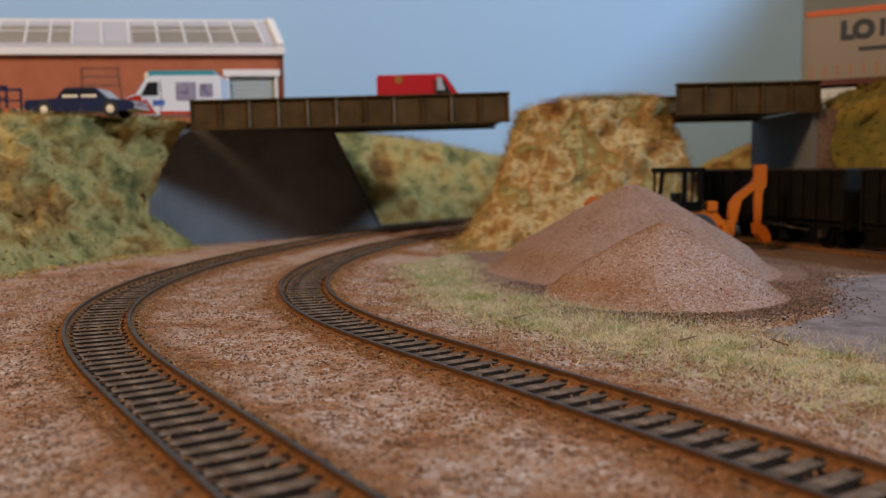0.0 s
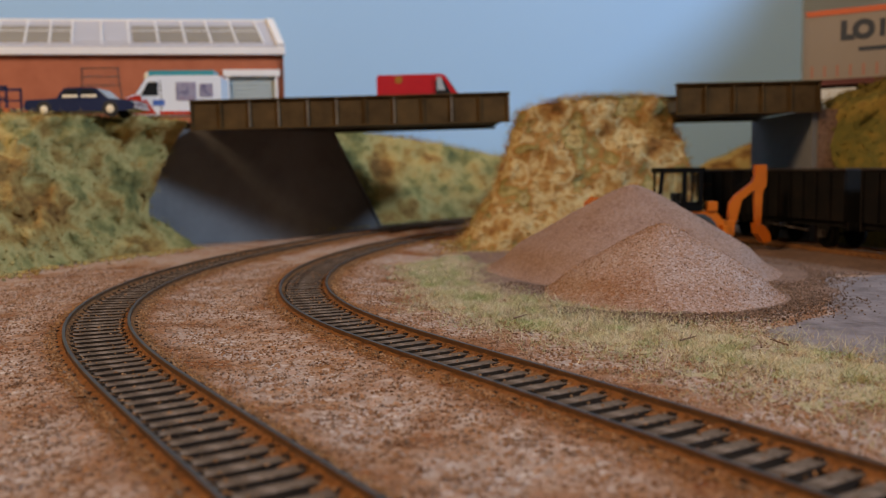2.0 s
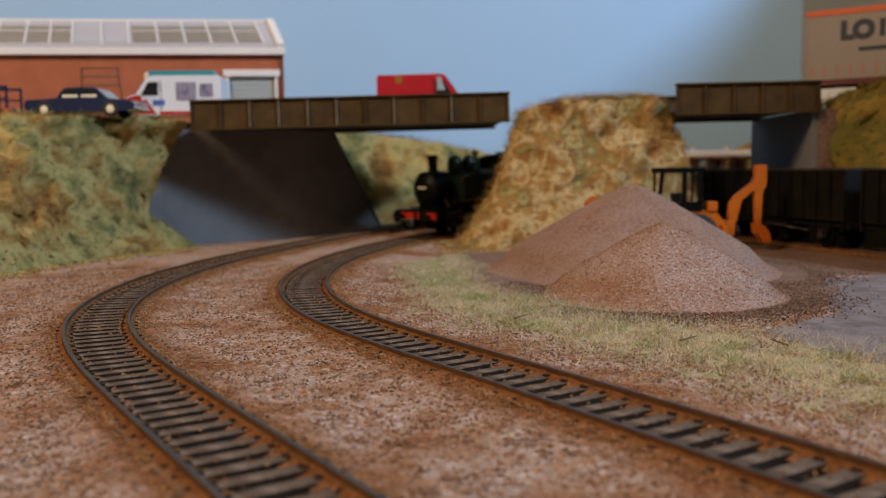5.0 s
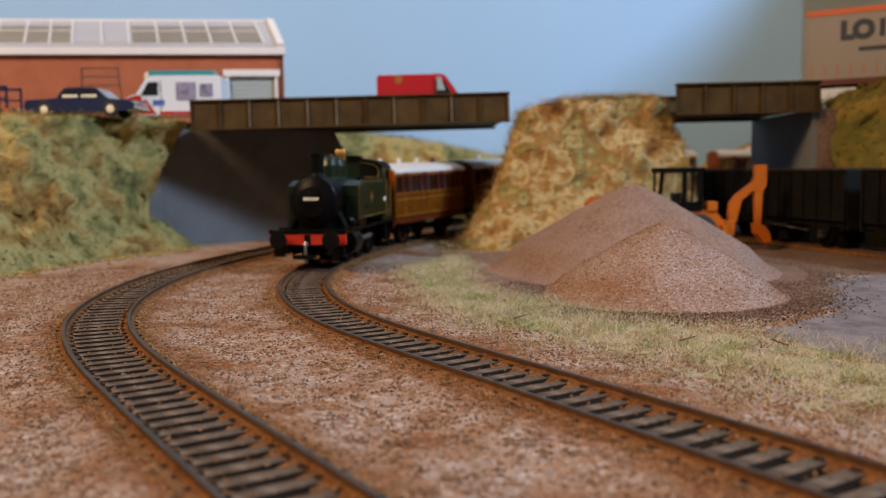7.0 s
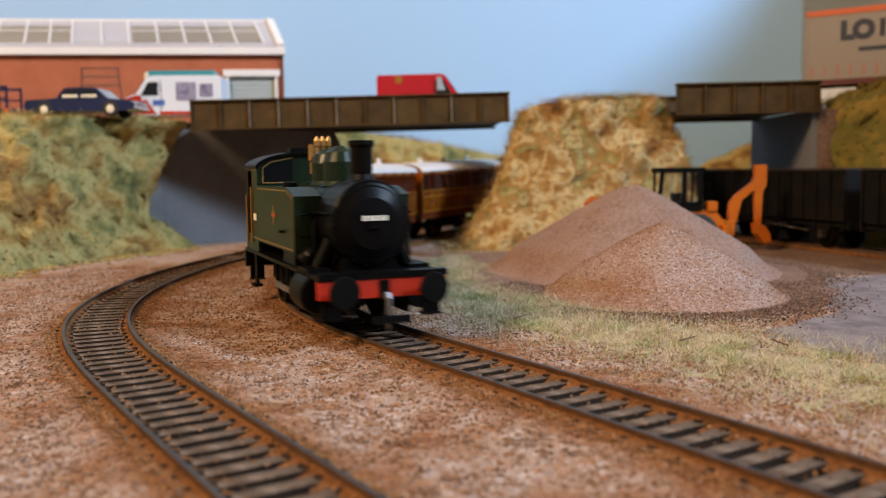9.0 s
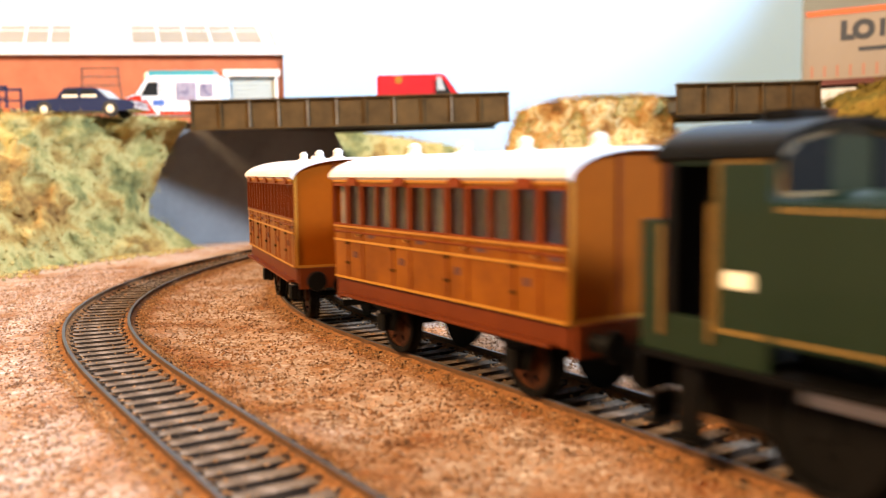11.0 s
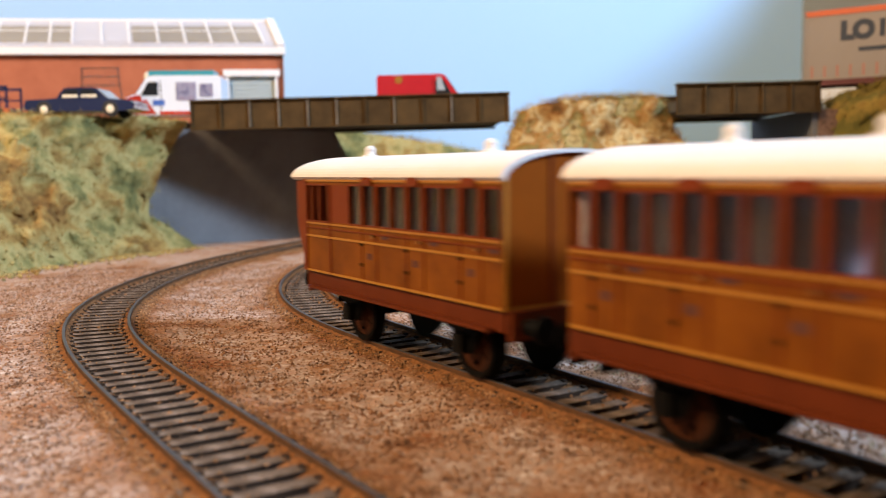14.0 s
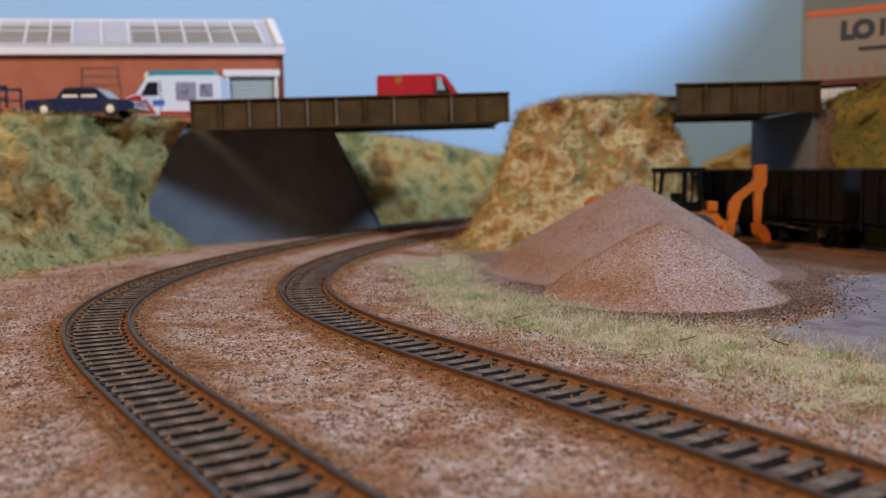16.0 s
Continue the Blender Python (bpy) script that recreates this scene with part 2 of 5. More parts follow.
def turned(profile, p0, p1, seg=20, bm=None):
    """A turned body: profile of (place along p0 to p1 from 0 to 1, radius)."""
    bm = bm or bmesh.new()
    p0, p1 = Vector(p0), Vector(p1)
    d = (p1 - p0)
    u = d.orthogonal().normalized()
    w = d.normalized().cross(u)
    rings = []
    for t, r in profile:
        c = p0 + d * t
        rings.append([bm.verts.new(c + (u * math.cos(a) + w * math.sin(a)) * max(r, 1e-3)) for a in (2 * math.pi * i / seg for i in range(seg))])
    for a, b in zip(rings, rings[1:]):
        for i in range(seg):
            bm.faces.new((a[i], a[(i + 1) % seg], b[(i + 1) % seg], b[i]))
    bm.faces.new(rings[0][::-1])
    bm.faces.new(rings[-1])
    return bm


def rod(p0, p1, r, seg=10, bm=None):
    return turned([(0, r), (1, r)], p0, p1, seg, bm)


def arc_points(cx, cy, r, a0, a1, n):
    return [(cx + r * math.cos(radians(a0 + (a1 - a0) * i / n)), cy + r * math.sin(radians(a0 + (a1 - a0) * i / n))) for i in range(n + 1)]


def raw(name, verts, faces, mat, parent=None, label="", smooth=False):
    """A large joined mesh straight from arrays, in millimetres."""
    me = bpy.data.meshes.new(name)
    me.from_pydata((np.asarray(verts) * 0.001).tolist(), [], faces)
    me.materials.append(mat)
    if smooth:
        for p in me.polygons:
            p.use_smooth = True
    ob = new(name, me)
    if parent is not None:
        ob.parent = parent
    if label:
        ob["label"] = label
    return ob


def lump(rng, n, centres, size, squash=0.7):
    """Many small rough octahedra: verts and faces."""
    base = np.array([(1, 0, 0), (-1, 0, 0), (0, 1, 0), (0, -1, 0), (0, 0, 1), (0, 0, -1)], float)
    tri = np.array([(0, 2, 4), (2, 1, 4), (1, 3, 4), (3, 0, 4), (2, 0, 5), (1, 2, 5), (3, 1, 5), (0, 3, 5)])
    v = base[None] * (size[:, None, None] * rng.uniform(0.55, 1.25, (n, 6, 1)))
    ang = rng.uniform(0, 6.283, n)
    c, s = np.cos(ang)[:, None], np.sin(ang)[:, None]
    x, y = v[..., 0] * c - v[..., 1] * s, v[..., 0] * s + v[..., 1] * c
    v = np.stack([x, y, v[..., 2] * squash], -1) + centres[:, None]
    f = tri[None] + (np.arange(n) * 6)[:, None, None]
    return v.reshape(-1, 3), f.reshape(-1, 3).tolist()


# ---------------------------------------------------------------- the two tracks
class Line:
    """A track's centre line: arc length s, near end at 0, growing away; straight before it, curved, then a ring and a straight."""

    def __init__(self, x, y, heading, bends, step, ring_at, ring_r, after):
        k = np.array(bends) / 1000
        self.s = np.arange(-760.0, 2100.0, 2.0)
        th, xs, ys, hs = radians(heading), [], [], []
        i0 = int(np.argmin(abs(self.s)))
        px, py = x, y
        for s in self.s[i0:]:
            xs.append(px), ys.append(py), hs.append(th)
            c = np.interp(s, np.arange(len(k)) * step, k) if s < ring_at else (-1 / ring_r if th > radians(after) else 0.0)
            px, py, th = px + 2 * math.cos(th + c), py + 2 * math.sin(th + c), th + 2 * c
        back = self.s[:i0]
        self.x = np.concatenate([x + back * math.cos(radians(heading)), xs])
        self.y = np.concatenate([y + back * math.sin(radians(heading)), ys])
        self.h = np.concatenate([np.full(i0, radians(heading)), hs])

    def at(self, s, side=0.0):
        x, y, h = (np.interp(s, self.s, a) for a in (self.x, self.y, self.h))
        return x - side * math.sin(h), y + side * math.cos(h), h


def climb(s):
    """The gradient: level in front, rising behind the bridge."""
    t = min(1.0, max(0.0, (s - 400) / 300))
    return 8.0 * t * t * (3 - 2 * t)


LEFT = Line(-4.375, 85.831, 123.409, (-0.015, -0.199, -4.468, -3.031, -1.95, -2.5, -3.5), 86.667, 430, 295, 0.0)
RIGHT = Line(58.564, 103.171, 122.142, (-0.403, 0.762, -4.325, -3.588, -2.1, -2.5, -3.5), 86.667, 400, 220, 0.0)


def bed_height(X, Y):
    """Height of the trackbed for arrays of points: follows the gradient near the tracks, flat elsewhere."""
    z = np.full(X.shape, -3.3)
    rust, near = np.zeros(X.shape), np.full(X.shape, 1e9)
    for line in (LEFT, RIGHT):
        keep = slice(0, None, 4)
        lx, ly, ls = line.x[keep], line.y[keep], line.s[keep]
        best = np.full(X.shape, 1e9)
        bs = np.zeros(X.shape)
        for x, y, s in zip(lx, ly, ls):
            d = (X - x) ** 2 + (Y - y) ** 2
            m = d < best
            best[m], bs[m] = d[m], s
        d = np.sqrt(best)
        rise = np.array([climb(a) for a in bs.ravel()]).reshape(X.shape)
        w = np.clip((60 - d) / 40, 0, 1)
        z = np.maximum(z, -3.3 + rise * w)
        near = np.minimum(near, d)
        rust = np.maximum(rust, np.exp(-((d - 11.0) / 5.0) ** 2))
    # a low shoulder of ballast carries each track
    z = z + 1.1 * np.clip((30 - near) / 16, 0, 1)
    return z - 1.6 * (near < 7.0), rust


def build_ground():
    gx = np.concatenate([np.arange(-720.0, -220, 10.0), np.arange(-220.0, 180, 2.5), np.arange(180.0, 1001.0, 10.0)])
    gy = np.concatenate([np.arange(-300.0, 60, 10.0), np.arange(60.0, 460, 2.5), np.arange(460, 770.0, 8.0)])
    X, Y = np.meshgrid(gx, gy)
    Z, rust = bed_height(X, Y)
    rng = np.random.default_rng(3)
    Z = Z + rng.normal(0, 0.12, Z.shape)
    nx, ny = len(gx), len(gy)
    i = np.arange(nx * ny).reshape(ny, nx)
    f = np.stack([i[:-1, :-1], i[:-1, 1:], i[1:, 1:], i[1:, :-1]], -1).reshape(-1, 4).tolist()
    ob = raw("ground", np.stack([X, Y, Z], -1).reshape(-1, 3), f, BALLAST, smooth=True)
    mot = np.array([noise.noise((x / 9, y / 9, 2)) for x, y in zip(X.ravel(), Y.ravel())])
    wide = np.array([noise.noise((x / 26, y / 26, 7)) for x, y in zip(X.ravel(), Y.ravel())])
    stain = np.clip(rust.ravel() * (0.95 + 0.5 * mot) + 1.5 * np.clip(wide + 0.6 * mot, 0, 1), 0, 1)
    at = ob.data.attributes.new("rust", "FLOAT", "POINT")
    at.data.foreach_set("value", stain.astype(np.float32))
    tagged(ob, "pink-brown fine stone ballast over a flat baseboard", "ground", kind="structure")
    part("baseboard", box(-720, 1000, -300, 768, -30, -7), WHITE, ob, "painted edge of the baseboard")


build_ground()


# track: two rails, and each sleeper with its chairs
def build_track(name, line, s0, s1, seen0, seen1, label):
    t = thing(name, label, "railway track", group="railway tracks")
    for side in (8.25, -8.25):
        for what, prof, mat in (("rail", [(-0.9, -1.6), (0.9, -1.6), (0.9, -1.42), (0.24, -1.2), (0.24, -0.75), (0.4, -0.5), (0.4, -0.08), (-0.4, -0.08), (-0.4, -0.5), (-0.24, -0.75), (-0.24, -1.2), (-0.9, -1.42)], RUST),
                                ("rail_head", [(0.4, -0.08), (0.32, 0.0), (-0.32, 0.0), (-0.4, -0.08)], RAILTOP)):
            V, F, n = [], [], len(prof)
            ss = np.arange(s0, s1, 5.0)
            for j, s in enumerate(ss):
                z = climb(s)
                for p in prof:
                    x, y, _ = line.at(s, side + p[0])
                    V.append((x, y, z + p[1]))
                if j:
                    a, b = (j - 1) * n, j * n
                    F += [(a + k, a + (k + 1) % n, b + (k + 1) % n, b + k) for k in range(n)]
            raw(what, V, F, mat, t, "rust-sided rail" if what == "rail" else "dull worn rail top")
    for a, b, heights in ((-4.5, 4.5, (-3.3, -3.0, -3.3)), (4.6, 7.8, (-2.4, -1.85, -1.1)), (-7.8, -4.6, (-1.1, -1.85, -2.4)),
                          (8.7, 13.0, (-0.95, -1.68, -2.3)), (-13.0, -8.7, (-2.3, -1.68, -0.95))):
        V, F, rng = [], [], random.Random(int(a * 10) + 200)
        ss = np.arange(s0, min(s1, 520), 1.6)
        for j, q in enumerate(ss):
            w0, w1 = rng.uniform(-0.5, 0.9), rng.uniform(-1.0, 1.4)
            cuts = (a - w1 * (a < -9) + 0.5 * w0 * (a == 4.6), (a + b) / 2 + 0.4 * w0, b + w1 * (b > 9) + 0.5 * w0 * (b == -4.6))
            for k, o in enumerate(cuts):
                x, y, _ = line.at(q, o)
                V.append((x, y, climb(q) + heights[k] + rng.uniform(-0.2, 0.2)))
            if j:
                F += [((j - 1) * 3 + k, (j - 1) * 3 + k + 1, j * 3 + k + 1, j * 3 + k) for k in (0, 1)]
        tagged(raw("track_bed" if a == -4.5 else "rusty_ballast", V, F, BEDDARK if a == -4.5 else RUSTBALLAST, t, "dark brown bed with the shade between the sleepers in its colour" if a == -4.5 else "rust-brown ballast along the rail"), kind="stuff")
    bm = box(-1.5, 1.5, -11.2, 11.2, -3.7, -1.6)
    for side in (8.25, -8.25):
        for d in (1.75, -1.75):
            box(-0.65, 0.65, side + d - 0.5, side + d + 0.3, -1.65, -1.2, bm)
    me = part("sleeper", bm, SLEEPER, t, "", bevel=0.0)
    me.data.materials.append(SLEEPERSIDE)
    # broad tops take the light tone, all other faces the shaded one
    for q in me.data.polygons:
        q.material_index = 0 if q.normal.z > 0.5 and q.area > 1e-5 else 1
    data = me.data
    rng = random.Random(5)
    pitch, k, V, F = 5.7, 0, [], []
    cube = [(x, y, z) for x in (-1.5, 1.5) for y in (-11.2, 11.2) for z in (-3.7, -1.6)]
    quad = ((0, 1, 3, 2), (4, 6, 7, 5), (0, 4, 5, 1), (2, 3, 7, 6), (0, 2, 6, 4), (1, 5, 7, 3))  # the top comes last
    s, first = s0, True
    while s < s1:
        x, y, h = line.at(s)
        if seen0 <= s <= seen1 and k < 110:
            ob = me if first else new("sleeper", data)
            first = False
            ob.parent = t
            ob.matrix_basis = mm(x, y, climb(s) + rng.uniform(-0.12, 0.05), 0, 0, math.degrees(h) + rng.uniform(-1.2, 1.2))
            k += 1
        else:
            b = len(V)
            c, q = math.cos(h), math.sin(h)
            V += [(x + a * c - d * q, y + a * q + d * c, climb(s) + z) for a, d, z in cube]
            F += [tuple(b + i for i in f) for f in quad]
        s += pitch
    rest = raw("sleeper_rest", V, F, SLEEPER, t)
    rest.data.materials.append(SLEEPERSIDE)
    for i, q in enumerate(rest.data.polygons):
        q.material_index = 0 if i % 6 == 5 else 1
    tagged(rest, kind="stuff")
    return t


build_track("railway_track", LEFT, -120, 1300, 8, 430, "curved rusty model railway track bedded in pink ballast")
build_track("railway_track", RIGHT, -300, 1500, 8, 430, "curved model railway track on which the train runs")


def fbm(p, scale, octaves=4):
    return noise.fractal(Vector(p) / scale, 0.9, 2.1, octaves)


def scrub_bank(name, rows, mat, tuft, label, rough=5.0, tufts=1500, seed=1, nu=60, nv=9, closed=False, tuft_size=(0.3, 1.0)):
    """A bank lofted through rows of points (bottom to top), rough with noise, with many loose tufts on it."""
    rows = [np.array(r, float) for r in rows]

    def along(r, t):
        r2 = np.vstack([r, r[:1]]) if closed else r
        d = np.concatenate([[0], np.cumsum(np.linalg.norm(np.diff(r2, axis=0), axis=1))])
        return np.array([np.interp(t * d[-1], d, r2[:, i]) for i in range(3)])
    V, F = [], []
    m = (len(rows) - 1) * nv + 1
    for j in range(m):
        a, w = min(j // nv, len(rows) - 2), 0
        w = (j - a * nv) / nv
        for i in range(nu + 1):
            t = i / nu
            p = along(rows[a], t) * (1 - w) + along(rows[a + 1], t) * w
            q = (p[0] + seed * 40, p[1], p[2] * 1.3)
            n1, n2 = fbm(q, 22.0), fbm((q[1], q[2] + 90, q[0]), 8.0, 3)
            push = rough * 1.25 * n1 + rough * 0.55 * n2
            amp = 1.0 if 0 < j else 0.25
            V.append(p + amp * np.array((push * 0.5, -push, abs(push) * 0.35)))
    k = nu + 1
    for j in range(m - 1):
        for i in range(nu):
            F.append((j * k + i, j * k + i + 1, (j + 1) * k + i + 1, (j + 1) * k + i))
    ob = thing(name, label, "scrub bank")
    raw("bank", V, F, mat, ob, "", smooth=True)
    rng = np.random.default_rng(seed)
    V = np.array(V)
    idx = rng.integers(0, len(V), tufts)
    c = V[idx] + rng.normal(0, 1.0, (tufts, 3)) * (1.6, 0.2, 1.2)
    v, f = lump(rng, tufts, c, rng.uniform(*tuft_size, tufts), 0.8)
    tagged(raw("tuft_cover", v, f, tuft, ob, "loose fibrous tufts"), kind="stuff")
    # straggling growth at the foot
    k = tufts // 2
    foot = V[:nu + 1][rng.integers(0, nu + 1, k)] + np.stack([rng.normal(0, 7, k), -np.abs(rng.normal(0, 13, k)), np.zeros(k)], 1)
    foot[:, 2] = foot[:, 2].clip(-3, 6) + rng.uniform(-0.3, 0.3, k)
    v, f = lump(rng, k, foot, rng.uniform(0.4, 1.3, k), 0.6)
    tagged(raw("foot_growth", v, f, tuft, ob, "low straggling growth"), kind="stuff")
    # fibres
    n = tufts * 4
    idx = rng.integers(0, len(V), n)
    b = V[idx] + rng.normal(0, 1.0, (n, 3)) * (1.5, 0.3, 1.2)
    d = rng.normal(0, 1, (n, 3)) * (1.6, 1.6, 1.0) + (0, -0.8, 0.9)
    side = np.cross(d, rng.normal(0, 1, (n, 3)))
    side = side / (np.linalg.norm(side, axis=1)[:, None] + 1e-6) * 0.12
    v = np.stack([b - side, b + side, b + d * rng.uniform(1.0, 2.2, (n, 1))], 1).reshape(-1, 3)
    tagged(raw("fibre_cover", v, np.arange(n * 3).reshape(-1, 3).tolist(), tuft, ob), kind="stuff")
    return ob


scrub_bank("scrub_bank", [[(-520, 300, -3), (-300, 318, -3), (-200, 362, -3), (-180, 446, -3), (-146, 516, -3)],
                          [(-520, 330, 22), (-305, 352, 22), (-210, 385, 20), (-188, 452, 18), (-172, 514, 15)],
                          [(-520, 385, 52), (-310, 400, 50), (-222, 420, 48), (-196, 466, 46), (-165, 518, 44)],
                          [(-520, 430, 69), (-310, 432, 69), (-228, 438, 69.5), (-188, 480, 70), (-151, 524, 69)],
                          [(-520, 474, 72), (-310, 474, 72), (-250, 478, 72), (-205, 512, 72), (-172, 552, 72)]],
           SCRUB, TUFT, "steep bank of straw and green fibrous model scrub", 8.0, 6000, 1, 130, 8)
scrub_bank("scrub_mound", [[(8, 500, 0), (10, 474, -3), (60, 463, -3), (126, 463, -3), (148, 470, -3), (148, 545, -3), (100, 556, -3), (50, 545, 0)],
                           [(26, 502, 26), (30, 484, 24), (60, 476, 24), (120, 476, 26), (138, 480, 28), (138, 543, 28), (100, 552, 28), (45, 540, 26)],
                           [(38, 505, 55), (42, 494, 54), (62, 488, 54), (118, 486, 56), (132, 490, 56), (132, 540, 56), (100, 546, 56), (45, 536, 54)],
                           [(44, 508, 72), (50, 502, 75), (66, 500, 77), (116, 498, 78), (127, 502, 75), (127, 536, 75), (100, 540, 76), (48, 532, 72)],
                           [(70, 515, 76), (75, 512, 78), (80, 511, 79), (112, 511, 79), (118, 512, 78), (118, 524, 77), (98, 525, 77), (74, 522, 76)]],
           SCRUB_GOLD, TUFT_GOLD, "golden straw scrub mound between the two road bridges", 3.6, 5500, 2, 130, 7, True)
scrub_bank("scrub_bank", [[(-78, 604, 2), (-40, 628, 3), (0, 648, 4), (60, 684, 5), (150, 716, 6)],
                          [(-80, 622, 40), (-40, 650, 34), (0, 670, 28), (60, 704, 20), (150, 730, 14)],
                          [(-85, 640, 72), (-45, 668, 66), (0, 690, 60), (50, 722, 50), (150, 744, 22)],
                          [(-85, 700, 70), (-45, 710, 66), (0, 730, 58), (50, 745, 46), (150, 752, 18)]],
           SCRUB, TUFT, "distant green and ochre scrub bank beyond the bridge", 4.5, 2500, 3, 60, 8)
scrub_bank("scrub_bank", [[(205, 708, 5), (250, 708, 5), (300, 708, 5), (380, 708, 5)],
                          [(210, 725, 30), (250, 725, 48), (300, 725, 56), (380, 725, 60)],
                          [(215, 745, 38), (250, 745, 56), (300, 745, 72), (380, 745, 75)]],
           SCRUB, TUFT, "small olive scrub rise before the backdrop", 3.0, 500, 4, 30, 8)
scrub_bank("scrub_bank", [[(214, 476, -3), (236, 440, -3), (300, 410, -3), (445, 392, -3)],
                          [(213, 478, 40), (236, 452, 36), (300, 425, 36), (445, 405, 36)],
                          [(213, 484, 70), (238, 468, 76), (300, 440, 84), (445, 428, 84)],
                          [(216, 492, 76), (244, 484, 88), (300, 462, 94), (445, 450, 92)],
                          [(230, 505, 72), (250, 500, 74), (300, 490, 74), (445, 484, 74)]],
           SCRUB_OLIVE, TUFT_OLIVE, "ochre scrub bank beside the second bridge", 4.5, 3500, 5, 60, 8)

# raised land that carries the road
UPPER = [(-715, 452), (-310, 458), (-245, 466), (-203, 532), (-166, 553), (-79, 600), (-82, 646), (-100, 756), (-715, 756)]
tagged(part("upper_ground", prism(UPPER, "z", -3, 71.2), DIRT), "raised earth plateau carrying the upper road", "ground", kind="structure")
tagged(part("upper_ground", prism([(206, 482), (206, 578), (446, 588), (446, 444), (300, 452), (250, 480)], "z", -3, 71), DIRT), "raised earth plateau beside the second bridge", "ground", kind="structure")
tagged(part("upper_road", prism([(-700, 476), (-235, 478), (-203, 534), (-166, 555), (-80, 602), (-88, 640), (-700, 650)], "z", 71.3, 72.2), ROAD), "grey tarmac yard and road", "road", kind="structure")

# abutment wall under the first bridge, with sloping wing ends
ab = thing("bridge_abutment", "blue-grey concrete bridge abutment with sloping wing walls", "bridge abutment")


def abut_point(k, z, back=0.0):
    return (-184 + 140 * k - 0.51 * back, 522 + 83 * k + 0.86 * back, z)


bm = bmesh.new()
loop = [(-0.06, -4), (1.02, -4), (0.79, 67), (0.19, 67)]
f0 = [bm.verts.new(abut_point(k, z)) for k, z in loop]
f1 = [bm.verts.new(abut_point(k, z, 6)) for k, z in loop]
bm.faces.new(f0), bm.faces.new(f1[::-1])
for i in range(4):
    bm.faces.new((f0[i], f0[(i + 1) % 4], f1[(i + 1) % 4], f1[i]))
part("wall", bm, ABUT, ab, bevel=0.6)
for k0, z0, k1, z1 in ((-0.06, -3, 0.19, 67.5), (1.02, -3, 0.79, 67.5)):
    bm = bmesh.new()
    a0, a1 = Vector(abut_point(k0, z0, -1.2)), Vector(abut_point(k1, z1, -1.2))
    b0, b1 = Vector(abut_point(k0, z0, 8)), Vector(abut_point(k1, z1, 8))
    up = Vector((0, 0, 2.4))
    vs = [bm.verts.new(p) for p in (a0, a1, b1, b0, a0 + up, a1 + up, b1 + up, b0 + up)]
    for q in ((0, 1, 2, 3), (4, 5, 6, 7), (0, 1, 5, 4), (1, 2, 6, 5), (2, 3, 7, 6), (3, 0, 4, 7)):
        bm.faces.new([vs[i] for i in q])
    part("coping", bm, ABUT, ab, bevel=0.3)
ab2 = thing("bridge_abutment", "dark grey concrete abutment under the second bridge", "bridge abutment")
part("wall", box(203, 209, 483, 578, -3, 70.4), ABUT, ab2, bevel=0.6)
part("return_wall", box(209.2, 228, 482, 488, -3, 69), DIRT, ab2, bevel=0.6)


# plate girder bridges
def girder_bridge(a, b, za, zb, depth, ribs, width, label, pale=()):
    t = thing("road_bridge", label, "bridge", group="road bridges")
    a, b = Vector((*a, za)), Vector((*b, zb))
    L = (b - a).length
    flat = Vector((b.x - a.x, b.y - a.y, 0)).normalized()
    m = Matrix(((flat.x, -flat.y, 0, a.x / 1000), (flat.y, flat.x, 0, a.y / 1000), (0, 0, 1, a.z / 1000), (0, 0, 0, 1)))
    m = m @ pose(0, 0, 0, 0, -math.degrees(math.asin((b.z - a.z) / L)), 0)
    t.matrix_world = m
    for y0, nm in ((0, "girder"), (width, "girder")):
        g = part(nm, box(0, L, y0, y0 + 1.0, 0.8, depth - 0.8), GIRDER, t)
        part("flange", box(-0.3, L + 0.3, y0 - 1.6, y0 + 2.6, depth - 0.8, depth), GIRDER, g, bevel=0.15)
        part("flange", box(-0.3, L + 0.3, y0 - 1.6, y0 + 2.6, 0, 0.8), GIRDER, g, bevel=0.15)
        for i in range(ribs + 1):
            x = 0.5 + (L - 1.0) * i / ribs
            part("stiffener", box(x - 0.45, x + 0.45, y0 - 1.2, y0, 0.8, depth - 0.8), STAIN if i in pale else GIRDER, g)
    part("deck", box(0, L, 1.01, width - 0.01, 2.0, 7.3), ROAD, t)
    return t


girder_bridge((-143.6, 507), (39.8, 515), 64.6, 67.9, 17.2, 11, 84, "brown weathered plate girder road bridge over the tracks", (2, 3, 4, 5, 7, 9, 11))
girder_bridge((127.5, 480), (205.5, 480), 68.5, 69.3, 17.0, 5, 88, "shorter brown plate girder road bridge over the siding")

# backdrop and room
tagged(part("backdrop", box(-900, 309, 762, 766, -6, 420), SKYBOARD), "plain sky-blue painted backdrop board", "backdrop", kind="structure")
tagged(part("backdrop", box(310, 1010, 760, 764, -6, 420), GREYBOARD), "pale grey-blue painted backdrop board", "backdrop", kind="structure")
# Out-of-view end board, added and shaped to cast the backdrop's diagonal shade.
tagged(part("backdrop", prism([(300, -8), (590, -8), (590, 105), (722, 105), (722, -8), (759, -8), (759, 461), (551, 322), (300, 312)], "x", 448, 454), GREYBOARD), "unseen end board added to shade the backdrop, with a train opening", "backdrop", kind="structure")
tagged(part("floor", box(-2200, 2200, -2600, 1600, -960, -950), FLOORMAT), "plain grey carpet of the room", "floor", kind="structure")
tagged(part("ceiling", box(-2200, 2200, -2600, 1600, 1500, 1510), WALLPAINT), "plain white room ceiling", "ceiling", kind="structure")
